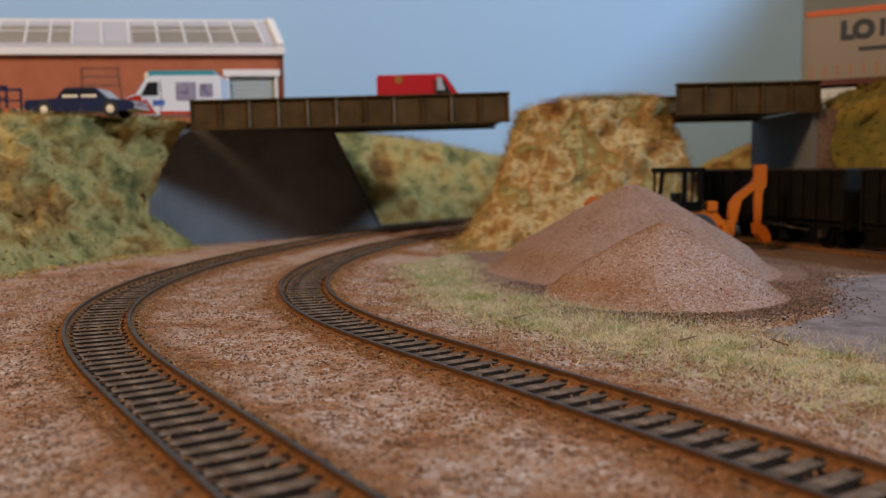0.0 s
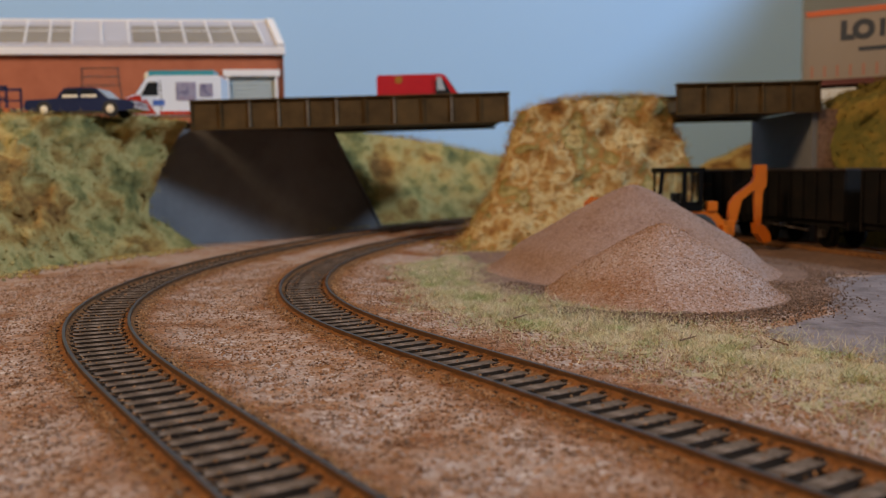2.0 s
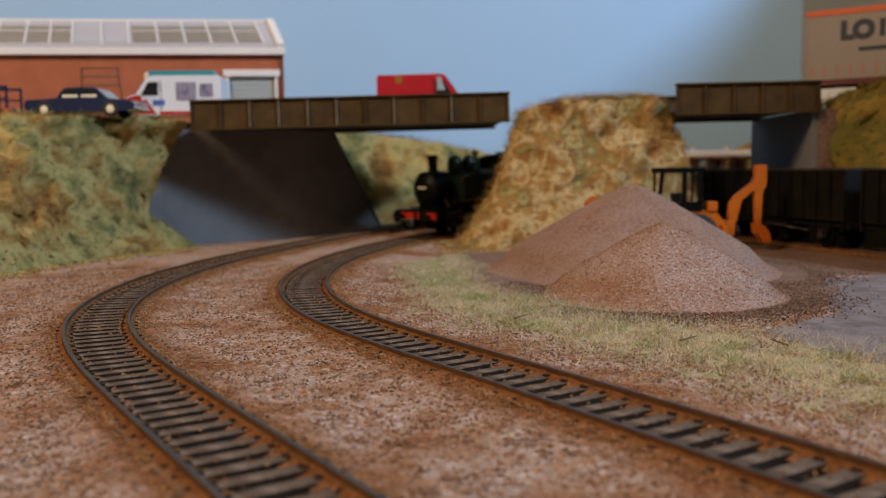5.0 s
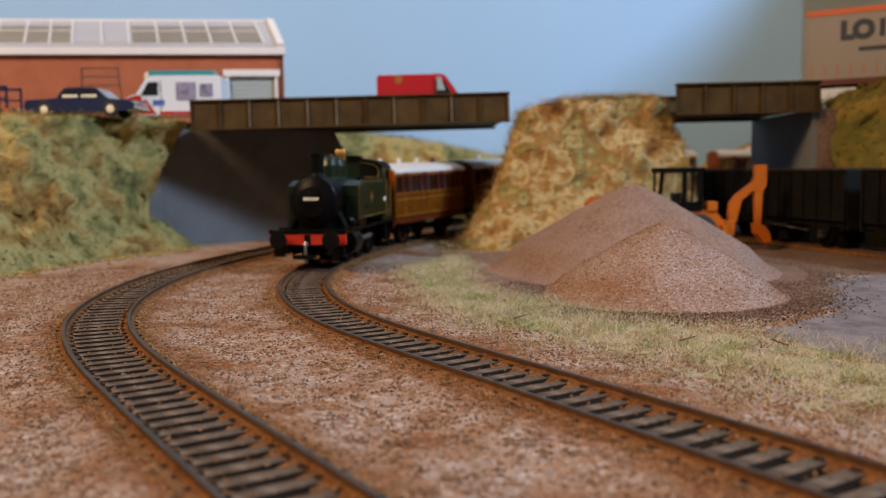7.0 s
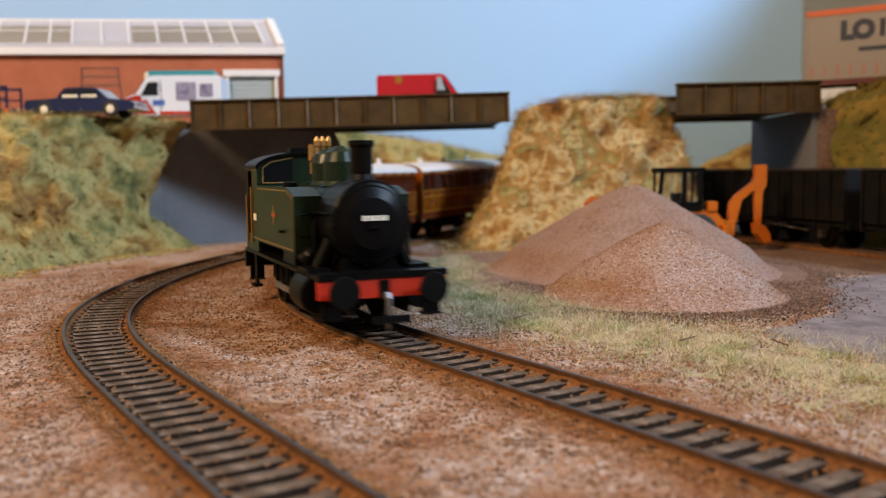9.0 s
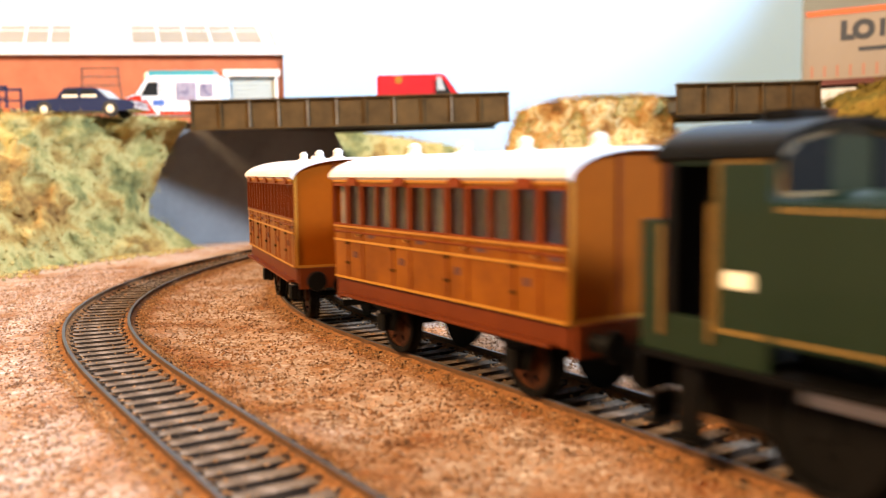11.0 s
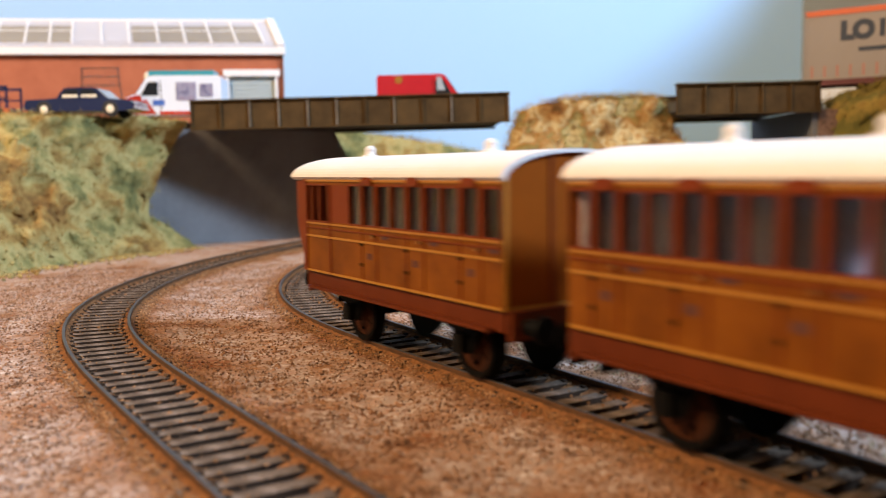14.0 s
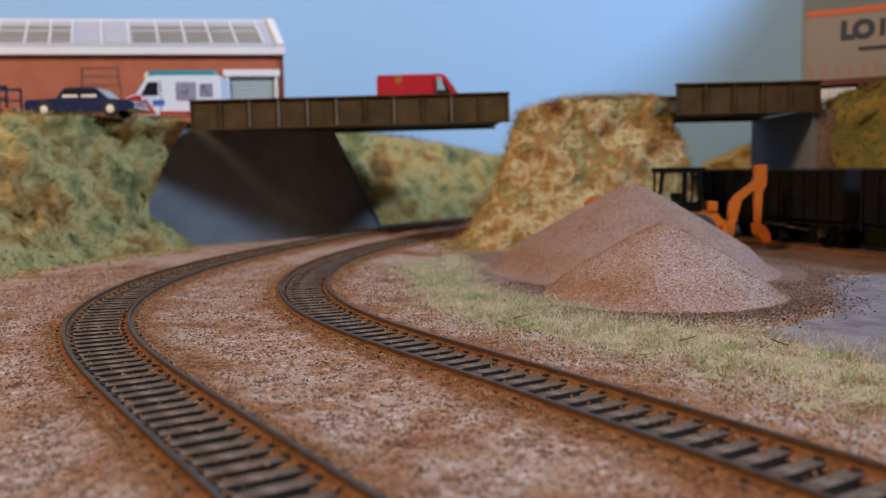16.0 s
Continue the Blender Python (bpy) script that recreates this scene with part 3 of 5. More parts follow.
for nm, b in (("wall_north", (-2200, 2200, 1600, 1620)), ("wall_south", (-2200, 2200, -2620, -2600)), ("wall_west", (-2220, -2200, -2600, 1600)), ("wall_east", (2200, 2220, -2600, 1600))):
    tagged(part(nm, box(*b, -950, 1500), WALLPAINT), "plain off-white room wall", "wall", kind="structure")


# gravel heaps
def heap(x, y, r, h, seed, stone, grain, label):
    V, F = [], []
    nr, na = 26, 72
    for j in range(nr + 1):
        q = j / nr
        for i in range(na):
            a = 2 * math.pi * i / na
            wob = 1 + 0.10 * noise.noise((math.cos(a) * 1.3 + seed, math.sin(a) * 1.3, 0.3))
            rr = r * q * wob
            prof = 1.08 * (1 - math.sqrt(q * q + 0.0075)) + 0.012
            if q > 0.72:
                prof = 0.308 * ((1 - q) / 0.28) ** 1.9
            z = h * prof
            px, py = x + rr * math.cos(a), y + rr * math.sin(a)
            z += 0.35 * fbm((px, py, seed * 9), 5.0, 3) * (1 - 0.3 * q)
            V.append((px, py, z - 3.1 - 0.5 * q))
    for j in range(nr):
        for i in range(na):
            F.append((j * na + i, j * na + (i + 1) % na, (j + 1) * na + (i + 1) % na, (j + 1) * na + i))
    t = thing("gravel_heap", label, "gravel heap", group="gravel heaps")
    raw("cone", V, F, stone, t, smooth=True)
    rng = np.random.default_rng(seed)
    n = 14000
    P, quads = np.array(V), np.array(F)
    area = np.linalg.norm(P[quads[:, 2]] - P[quads[:, 0]], axis=1) * np.linalg.norm(P[quads[:, 3]] - P[quads[:, 1]], axis=1)
    k = quads[rng.choice(len(quads), n, p=area / area.sum())]
    u, w = rng.random((n, 1)), rng.random((n, 1))
    c = (P[k[:, 0]] * (1 - u) + P[k[:, 1]] * u) * (1 - w) + (P[k[:, 3]] * (1 - u) + P[k[:, 2]] * u) * w
    v, f = lump(rng, n, c, rng.uniform(0.12, 0.34, n) * (1 + 0.7 * (rng.random(n) > 0.96)), 0.8)
    tagged(raw("stone_cover", v, f, grain, t), kind="stuff")


heap(75.5, 300, 45, 24.6, 3, GRAVEL, STONE, "conical heap of orange-brown and pink-grey gravel beside the grass")
heap(80, 368, 66, 36.4, 7, GRAVEL_FINE, MAUVESTONE, "taller conical heap of fine mauve-brown gravel")

# concrete pad, dirt apron, grass strip
def worn_patch(name, poly, mat, top, label, category, fade=7.0, wob=8.0, step=3.0):
    """A thin sheet whose ragged edge sinks into the ground."""
    P = np.array(poly, float)
    gx = np.arange(P[:, 0].min() - 10, P[:, 0].max() + 10, step)
    gy = np.arange(P[:, 1].min() - 10, P[:, 1].max() + 10, step)
    X, Y = np.meshgrid(gx, gy)
    inside = np.zeros(X.shape, bool)
    dist = np.full(X.shape, 1e9)
    for (x0, y0), (x1, y1) in zip(P, np.roll(P, -1, 0)):
        t = np.clip(((X - x0) * (x1 - x0) + (Y - y0) * (y1 - y0)) / ((x1 - x0) ** 2 + (y1 - y0) ** 2), 0, 1)
        dist = np.minimum(dist, np.hypot(X - x0 - t * (x1 - x0), Y - y0 - t * (y1 - y0)))
        cross = ((y0 > Y) != (y1 > Y)) & (X < (x1 - x0) * (Y - y0) / (y1 - y0 + 1e-9) + x0)
        inside ^= cross
    d = np.where(inside, dist, -dist)
    n = np.array([noise.noise((x / 14, y / 14, 1)) * wob + noise.noise((x / 4, y / 4, 5)) * wob * 0.5 for x, y in zip(X.ravel(), Y.ravel())]).reshape(X.shape)
    Z = -3.9 + np.clip((d + n) / fade, 0, 1) * (top + 3.9)
    k = len(gx)
    idx = np.arange(X.size).reshape(X.shape)
    q = np.stack([idx[:-1, :-1], idx[:-1, 1:], idx[1:, 1:], idx[1:, :-1]], -1).reshape(-1, 4)
    keep = (Z.ravel()[q] > -3.89).any(1)
    ob = raw(name, np.stack([X, Y, Z], -1).reshape(-1, 3), q[keep].tolist(), mat, smooth=True)
    return tagged(ob, label, category, kind="structure")


worn_patch("pavement", [(76, 222), (112, 150), (420, 60), (420, 345), (130, 350), (125, 300), (112, 262), (90, 240)], CONCRETE, -2.75, "worn mauve-grey concrete hardstanding", "pavement", 9, 6)
worn_patch("dirt_patch", [(0, 330), (26, 290), (46, 262), (66, 247), (103, 256), (130, 280), (144, 306), (156, 342), (420, 352), (420, 470), (0, 470), (-12, 400)], DIRT, -2.5, "dark brown trodden dirt round the heaps", "ground", 9, 9)


def grass_strip():
    V, F = [], []
    ss = np.arange(-60, 372, 1.5)
    nb = 18

    def edge(s):
        mid = float(np.interp(s, (40, 120, 200, 370), (64, 58, 54, 52)))
        half = float(np.interp(s, (40, 120, 200, 370), (30, 25, 15, 12))) + 3.0 * math.sin(s / 23.0) + 2 * math.sin(s / 7.0)
        return mid, half * (1.0 if s < 330 else max(0.3, (372 - s) / 42))
    for s in ss:
        mid, half = edge(s)
        for j in range(nb + 1):
            u = j / nb * 2 - 1
            x, y, _ = RIGHT.at(s, -(mid + u * half))
            V.append((x, y, -3.9 + 0.85 * (1 - abs(u) ** 1.5) + 0.8 * noise.noise((x / 4, y / 4, 0)) + 1.1 * noise.noise((x / 12, y / 12, 3))))
    n = nb + 1
    for i in range(len(ss) - 1):
        for j in range(nb):
            F.append((i * n + j, i * n + j + 1, (i + 1) * n + j + 1, (i + 1) * n + j))
    t = thing("grass_strip", "strip of pale green and straw static grass beside the track", "grass", kind="stuff")
    tagged(raw("mat", V, F, GRASSBED, t, smooth=True), kind="stuff")
    rng = np.random.default_rng(11)
    n = 85000
    s = rng.uniform(-20, 368, n)
    P = []
    for a in s:
        mid, half = edge(a)
        x, y, _ = RIGHT.at(a, -(mid + float(np.clip(rng.normal(0, 0.62), -1.6, 1.6)) * half))
        P.append((x, y, -2.9))
    P = np.array(P)
    clump = np.array([noise.noise((x / 8, y / 8, 4)) + 0.5 * noise.noise((x / 3, y / 3, 9)) for x, y, _ in P])
    P = P[clump > rng.uniform(-0.75, 0.25, n)]
    n = len(P)
    hgt = rng.uniform(0.7, 2.3, n) * (1 + 1.3 * (rng.random(n) > 0.95))
    lean = rng.normal(0, 0.95, (n, 2)) * hgt[:, None]
    top = P + np.concatenate([lean, hgt[:, None]], 1)
    ang = rng.uniform(0, 6.283, n)
    w = np.stack([np.cos(ang), np.sin(ang), np.zeros(n)], 1) * 0.07
    v = np.stack([P - w, P + w, top], 1).reshape(-1, 3)
    tagged(raw("blades", v, np.arange(n * 3).reshape(-1, 3).tolist(), GRASS, t), kind="stuff")


grass_strip()


def loose_ballast():
    rng = np.random.default_rng(21)
    n = 95000
    X, Y = rng.uniform(-170, 130, n), 78 + 330 * rng.random(n) ** 1.6
    keep = np.ones(n, bool)
    for line in (LEFT, RIGHT):
        d = np.full(n, 1e9)
        for x, y in zip(line.x[::4], line.y[::4]):
            d = np.minimum(d, (X - x) ** 2 + (Y - y) ** 2)
        d = np.sqrt(d)
        keep &= (d > 10.0) | (rng.random(n) > 0.985)
    X, Y = X[keep], Y[keep]
    n = len(X)
    c = np.stack([X, Y, bed_height(X, Y)[0] + rng.uniform(0.0, 0.22, n)], 1)
    size = rng.uniform(0.16, 0.5, n) * (1 + 0.8 * (rng.random(n) > 0.97))
    v, f = lump(rng, n, c, size, 0.75)
    t = raw("loose_ballast", v, f, STONE)
    tagged(t, "loose grains of pink-brown ballast", "gravel", kind="stuff")


loose_ballast()


def shoulder_ballast(line, seed):
    """Rust-stained grains that half bury the sleeper ends."""
    rng = np.random.default_rng(seed)
    n = 9000
    c = []
    for s, side, o in zip(rng.uniform(0, 430, n), rng.choice((-1, 1), n), np.abs(rng.normal(0, 1.5, n))):
        x, y, _ = line.at(s, side * (10.0 + o))
        c.append((x, y, climb(s) - 1.45 - 0.22 * o + rng.uniform(-0.2, 0.2)))
    # lumps clinging to the inside of each rail, and crumbs on the sleepers
    m = 1600
    for s, side, o in zip(rng.uniform(0, 430, m), rng.choice((-1, 1), m), rng.uniform(4.3, 7.5, m)):
        x, y, _ = line.at(s, side * o)
        c.append((x, y, climb(s) - 2.2 + 0.3 * (o - 4.3) + rng.uniform(-0.15, 0.15)))
    k = 220
    for s, o in zip(rng.uniform(0, 430, k), rng.uniform(-4.5, 4.5, k)):
        x, y, _ = line.at(s, o)
        c.append((x, y, climb(s) - 1.55))
    n = n + m + k
    v, f = lump(rng, n, np.array(c), rng.uniform(0.18, 0.5, n), 0.8)
    tagged(raw("shoulder_ballast", v, f, RUSTSTONE), "rust-stained loose ballast along the sleeper ends", "gravel", kind="stuff")


def yard_stones():
    """Loose stones scattered over the dirt, the pad's edge and the foot of the heaps."""
    rng = np.random.default_rng(41)
    n = 9000
    a, r = rng.uniform(-2.6, 0.9, n), np.abs(rng.normal(0, 9, n))
    big = rng.random(n) < 0.45
    X = np.where(big, 83 + (66 + r) * np.cos(a), 73 + (44 + r) * np.cos(a))
    Y = np.where(big, 368 + (66 + r) * np.sin(a), 300 + (44 + r) * np.sin(a))
    c = np.stack([X, Y, np.full(n, -2.45)], 1)
    v, f = lump(rng, n, c, rng.uniform(0.18, 0.5, n) * (1 + (rng.random(n) > 0.97)), 0.8)
    tagged(raw("yard_gravel", v, f, DARKSTONE), "stray gravel grains on the brown yard dirt", "gravel", kind="stuff")


yard_stones()
shoulder_ballast(LEFT, 31)
shoulder_ballast(RIGHT, 32)

# ---------------------------------------------------------------- the train
def buffers(t, x, sgn, z=13.0, y=11.5, r=2.6, mat=None):
    for s in (1, -1):
        b = part("buffer", turned([(0, 1.5), (0.7, 1.3), (0.72, 0.8), (0.86, 0.8), (0.88, r), (1, r * 0.92)], (x, s * y, z), (x + sgn * 5, s * y, z), 18), MATTBLACK, t, "black buffer", smooth=False)


def wheelset(t, x, r, mat, name="wheelset"):
    axle = part(name, rod((0, -9.5, 0), (0, 9.5, 0), 0.8, 10), MATTBLACK, t, "axle with two wheels", m=mm(x, 0, r))
    for s in (1, -1):
        y0 = s * 7.3
        part("tyre", turned([(0, r + 0.9), (0.25, r + 0.8), (0.3, r), (1, r - 0.1), (1, r - 1.3), (0.6, r - 1.3), (0.6, 0.2)], (0, y0, 0), (0, y0 + s * 2.6, 0), 28), MATTBLACK, axle)
        part("wheel_disc", turned([(0, r - 1.2), (0.6, r - 1.2), (0.75, 2.0), (1, 1.8)], (0, y0 + s * 0.6, 0), (0, y0 + s * 2.7, 0), 20), mat, axle, "brown wheel disc")
        for k in range(6):
            a = k * math.pi / 3
            part("bolt", rod((3.6 * math.cos(a), y0 + s * 2.0, 3.6 * math.sin(a)), (3.6 * math.cos(a), y0 + s * 2.55, 3.6 * math.sin(a)), 0.35, 6), MATTBLACK, axle)
    return axle


LEN, HALF, EAVE, FLOOR = 82.5, 16.0, 39.6, 16.0


def side_panel(t, s, bays, brake):
    """One coach side: a pierced teak wall with windows, doors, beading and gold lining. s: +1 left, -1 right."""
    x0, x1 = -LEN / 2, LEN / 2
    lo = x0 + (24.0 if brake else 0.0)
    y_out, y_in = s * HALF, s * (HALF - 1.0)

    def slab(xa, xb, za, zb, out=0.0):
        return box(xa, xb, min(y_in, y_out + s * out), max(y_in, y_out + s * out), za, zb)
    part("lower_side", slab(x0, x1, FLOOR, 28.6), TEAK, t, "varnished orange teak panelling")
    part("cantrail", slab(x0, x1, 37.4, EAVE), TEAK, t)
    wins, doors = [], []
    pitch = (x1 - lo) / bays
    for b in range(bays):
        c = lo + pitch * (b + 0.5)
        w = pitch * 0.275
        wins += [(c - pitch * 0.34, w), (c, w * 0.9), (c + pitch * 0.34, w)]
        doors.append(c)
    if brake:
        part("corner_pillar", box(x0 - 0.6, x0 + 1.4, min(y_in, y_out + s * 0.35), max(y_in, y_out + s * 0.35), FLOOR, EAVE), TEAKDARK, t, "red-brown corner pillar")
        part("guard_panel", box(x0 + 14.0, x0 + 14.6, min(y_out, y_out + s * 0.3), max(y_out, y_out + s * 0.3), FLOOR, 37.4), TEAKDARK, t)
        wins = [(x0 + 2.9, 2.4), (x0 + 6.6, 3.2), (x0 + 11.0, 4.0)] + wins
    wins.sort()
    edges = [x0] + [e for c, w in wins for e in (c - w / 2, c + w / 2)] + [x1]
    for i in range(0, len(edges), 2):
        part("window_post", slab(edges[i], edges[i + 1], 28.6, 37.4), TEAKDARK, t)
    for c, w in wins:
        win = part("window", box(c - w / 2, c + w / 2, min(y_in, y_in + s * 0.25), max(y_in, y_in + s * 0.25), 28.8, 37.2), GLASS, t, "clear window pane")
        win.visible_shadow = False
        fr = bmesh.new()
        for a in (box(c - w / 2 - 0.35, c - w / 2, y_out, y_out + s * 0.22, 28.3, 37.7), box(c + w / 2, c + w / 2 + 0.35, y_out, y_out + s * 0.22, 28.3, 37.7),
                  box(c - w / 2, c + w / 2, y_out, y_out + s * 0.22, 37.25, 37.7), box(c - w / 2, c + w / 2, y_out, y_out + s * 0.22, 28.3, 28.75)):
            me = bpy.data.meshes.new("tmp")
            a.to_mesh(me)
            a.free()
            fr.from_mesh(me)
            bpy.data.meshes.remove(me)
        part("window_frame", fr, TEAKDARK, win, "red-brown window frame")
    for z, h, mat in ((38.45, 0.5, GOLDLINE), (28.05, 0.4, GOLDLINE), (24.9, 0.5, GOLDLINE), (16.3, 0.5, GOLDLINE), (26.9, 0.25, TEAKDARK)):
        part("lining", box(x0 + 0.1, x1 - 0.1, min(y_out, y_out + s * 0.28), max(y_out, y_out + s * 0.28), z - h / 2, z + h / 2), mat, t, "yellow lining strip" if mat is GOLDLINE else "")
    for c in doors:
        for d in (-pitch * 0.17, pitch * 0.17):
            part("door_edge", box(c + d - 0.16, c + d + 0.16, min(y_out, y_out + s * 0.24), max(y_out, y_out + s * 0.24), FLOOR + 0.2, 28.2), TEAKDARK, t)
        part("ventilator_hood", prism([(c - 2.2, 37.5), (c + 2.2, 37.5), (c + 2.2, 38.6), (c + 1.5, 39.3), (c - 1.5, 39.3), (c - 2.2, 38.6)], "y", y_out, y_out + s * 0.8), TEAKDARK, t, "rounded red-brown door ventilator hood", bevel=0.2)
        h = part("door_handle", rod((c + pitch * 0.13, y_out + s * 0.2, 26.4), (c + pitch * 0.13, y_out + s * 0.9, 26.4), 0.3, 8), BRASS, t, "small brass door handle")
        for k in (24.0, 19.5):
            part("hinge", box(c - pitch * 0.19, c - pitch * 0.15, min(y_out, y_out + s * 0.5), max(y_out, y_out + s * 0.5), k, k + 0.7), MATTBLACK, t)
        part("class_mark", box(c - 0.9, c + 0.9, min(y_out, y_out + s * 0.12), max(y_out, y_out + s * 0.12), 21.2, 22.6), PRINT, t, "small dark class lettering bar")
    for i in range(bays):
        c = lo + pitch * (i + 0.5) + pitch * 0.36
        part("crest_bar", box(c - 1.4, c + 1.4, min(y_out, y_out + s * 0.12), max(y_out, y_out + s * 0.12), 26.0, 26.7), PRINT, t, "small dark lettering bar")


def coach(bays, lamps, brake, label):
    t = thing("railway_coach", label, "railway coach", group="teak coaches")
    x0, x1 = -LEN / 2, LEN / 2
    for s in (1, -1):
        side_panel(t, s, bays, brake)
        part("solebar", box(x0 + 0.3, x1 - 0.3, min(s * 12, s * 15.4), max(s * 12, s * 15.4), 12.0, FLOOR - 0.02), SOLEBAR, t, "red-brown solebar", bevel=0.15)
        part("footboard", box(-38, 38, min(s * 15.4, s * 17.2), max(s * 15.4, s * 16.4), 12.0, 12.6), SOLEBAR, t)
        for x in (23.5, -23.5):
            ax = part("axle_guard", prism([(x - 5.5, 12.4), (x + 5.5, 12.4), (x + 2.4, 5.4), (x - 2.4, 5.4)], "y", s * 11.4, s * 12.2), MATTBLACK, t, "black axle guard")
            part("axle_box", box(x - 1.6, x + 1.6, min(s * 12.2, s * 14.2), max(s * 12.2, s * 14.2), 5.6, 9.2), MATTBLACK, ax, bevel=0.3)
            part("leaf_spring", prism([(x - 7.5, 11.8), (x - 3.5, 10.2), (x, 9.6), (x + 3.5, 10.2), (x + 7.5, 11.8), (x + 3.5, 11.6), (x, 11.3), (x - 3.5, 11.6)], "y", s * 12.4, s * 13.6), MATTBLACK, ax)
    part("floor_pan", box(x0 + 0.6, x1 - 0.6, -14.8, 14.8, 14.4, 15.98), MATTBLACK, t)
    part("gas_tank", rod((-9, 3, 9), (9, 3, 9), 3.4, 16), MATTBLACK, t, "black underframe gas tank", smooth=True)
    part("brake_rigging", box(-30, 30, -0.8, 0.8, 6.5, 8.0), MATTBLACK, t)
    # ends
    for sgn, x in ((1, x1), (-1, x0)):
        if brake and sgn < 0:
            prof = [(x - 1.5, FLOOR), (x - 2.4, 20.5), (x - 5.0, 26.0), (x - 5.6, 29.0), (x - 5.6, 38), (x - 4.8, EAVE), (x + 0.6, EAVE), (x + 0.6, FLOOR)]
            e = part("end_wall", prism(prof, "y", -15.6, 15.6), TEAKDARK, t, "bowed red-brown guard's end", bevel=0.5)
            for y in (-9, 0, 9):
                part("end_window", box(x - 5.85, x - 5.55, y - 2.6, y + 2.6, 29.5, 36.5), MATTBLACK, e, "dark end window")
        else:
            out = [(-15.0, FLOOR), (15.0, FLOOR), (15.0, EAVE)] + [(15.0 * math.cos(a), EAVE + 4.2 * math.sin(a)) for a in (math.pi * i / 12 for i in range(1, 12))] + [(-15.0, EAVE)]
            e = part("end_wall", prism(out, "x", x - sgn * 1.0, x + sgn * 0.02), TEAKEND, t, "teak panelled coach end")
            for y in (-15.4, -5.2, 5.2, 15.4):
                part("end_beading", box(x, x + sgn * 0.3, y - 0.35, y + 0.35, FLOOR, EAVE + (0 if abs(y) > 10 else 3.3)), GOLDLINE if abs(y) > 10 else TEAKDARK, e)
            part("end_beading", box(x, x + sgn * 0.3, -15, 15, FLOOR, FLOOR + 0.6), GOLDLINE, e, "yellow lining strip")
            part("end_step", box(x, x + sgn * 1.4, 10.5, 13.0, 24, 24.7), MATTBLACK, e)
        part("headstock", box(min(x, x + sgn * 1.2), max(x, x + sgn * 1.2), -15, 15, 10.6, FLOOR - 0.05), SOLEBAR, t, "red-brown buffer beam", bevel=0.2)
        buffers(t, x + sgn * 1.2, sgn)
        c = part("coupling", box(min(x, x + sgn * 5.2), max(x, x + sgn * 5.2), -1.2, 1.2, 6.4, 7.6), MATTBLACK, t, "black tension-lock coupling")
        part("coupling_hook", box(min(x + sgn * 4.6, x + sgn * 5.4), max(x + sgn * 4.6, x + sgn * 5.4), -5, 5, 6.2, 7.8), MATTBLACK, c)
    # roof
    arc = [(16.9 * math.cos(a), EAVE - 0.3 + 5.0 * math.sin(a)) for a in (math.pi * i / 24 for i in range(25))]
    inner = [(y * 0.95, z - 0.7) for y, z in reversed(arc)]
    part("roof", prism(arc + inner, "x", x0 - (6.2 if brake else 0.9), x1 + 0.9), ROOFWHITE, t, "cream-white arched roof", smooth=False)
    for x in lamps:
        l = part("roof_lamp", turned([(0, 2.1), (0.18, 2.0), (0.24, 1.35), (0.7, 1.2), (0.85, 1.05), (1, 0.5)], (x, 0, EAVE + 4.4), (x, 0, EAVE + 7.4), 18), ROOFWHITE, t, "cream-white roof lamp top", smooth=False)
        part("rain_cap", turned([(0, 1.45), (1, 1.35)], (x, 0, EAVE + 6.3), (x, 0, EAVE + 6.7), 16), ROOFWHITE, l)
    # inside
    lo = x0 + (24.0 if brake else 0)
    pitch = (x1 - lo) / bays
    for i in range(bays + 1):
        xx = min(x1 - 1.4, max(x0 + 1.4, lo + pitch * i))
        p = part("partition", box(xx - 0.4, xx + 0.4, -14.4, 14.4, 16.1, EAVE), INTERIOR, t, "brown compartment partition")
        for d in ((1,) if i == 0 and not brake else (-1,) if i == bays else (-1, 1)):
            part("bench", box(min(xx + d * 0.4, xx + d * 4.4), max(xx + d * 0.4, xx + d * 4.4), -14.2, 14.2, 16.1, 25.5), SEAT, p)
    axles = [wheelset(t, x, 6.6, WHEELBROWN) for x in (23.5, -23.5)]
    return t, axles


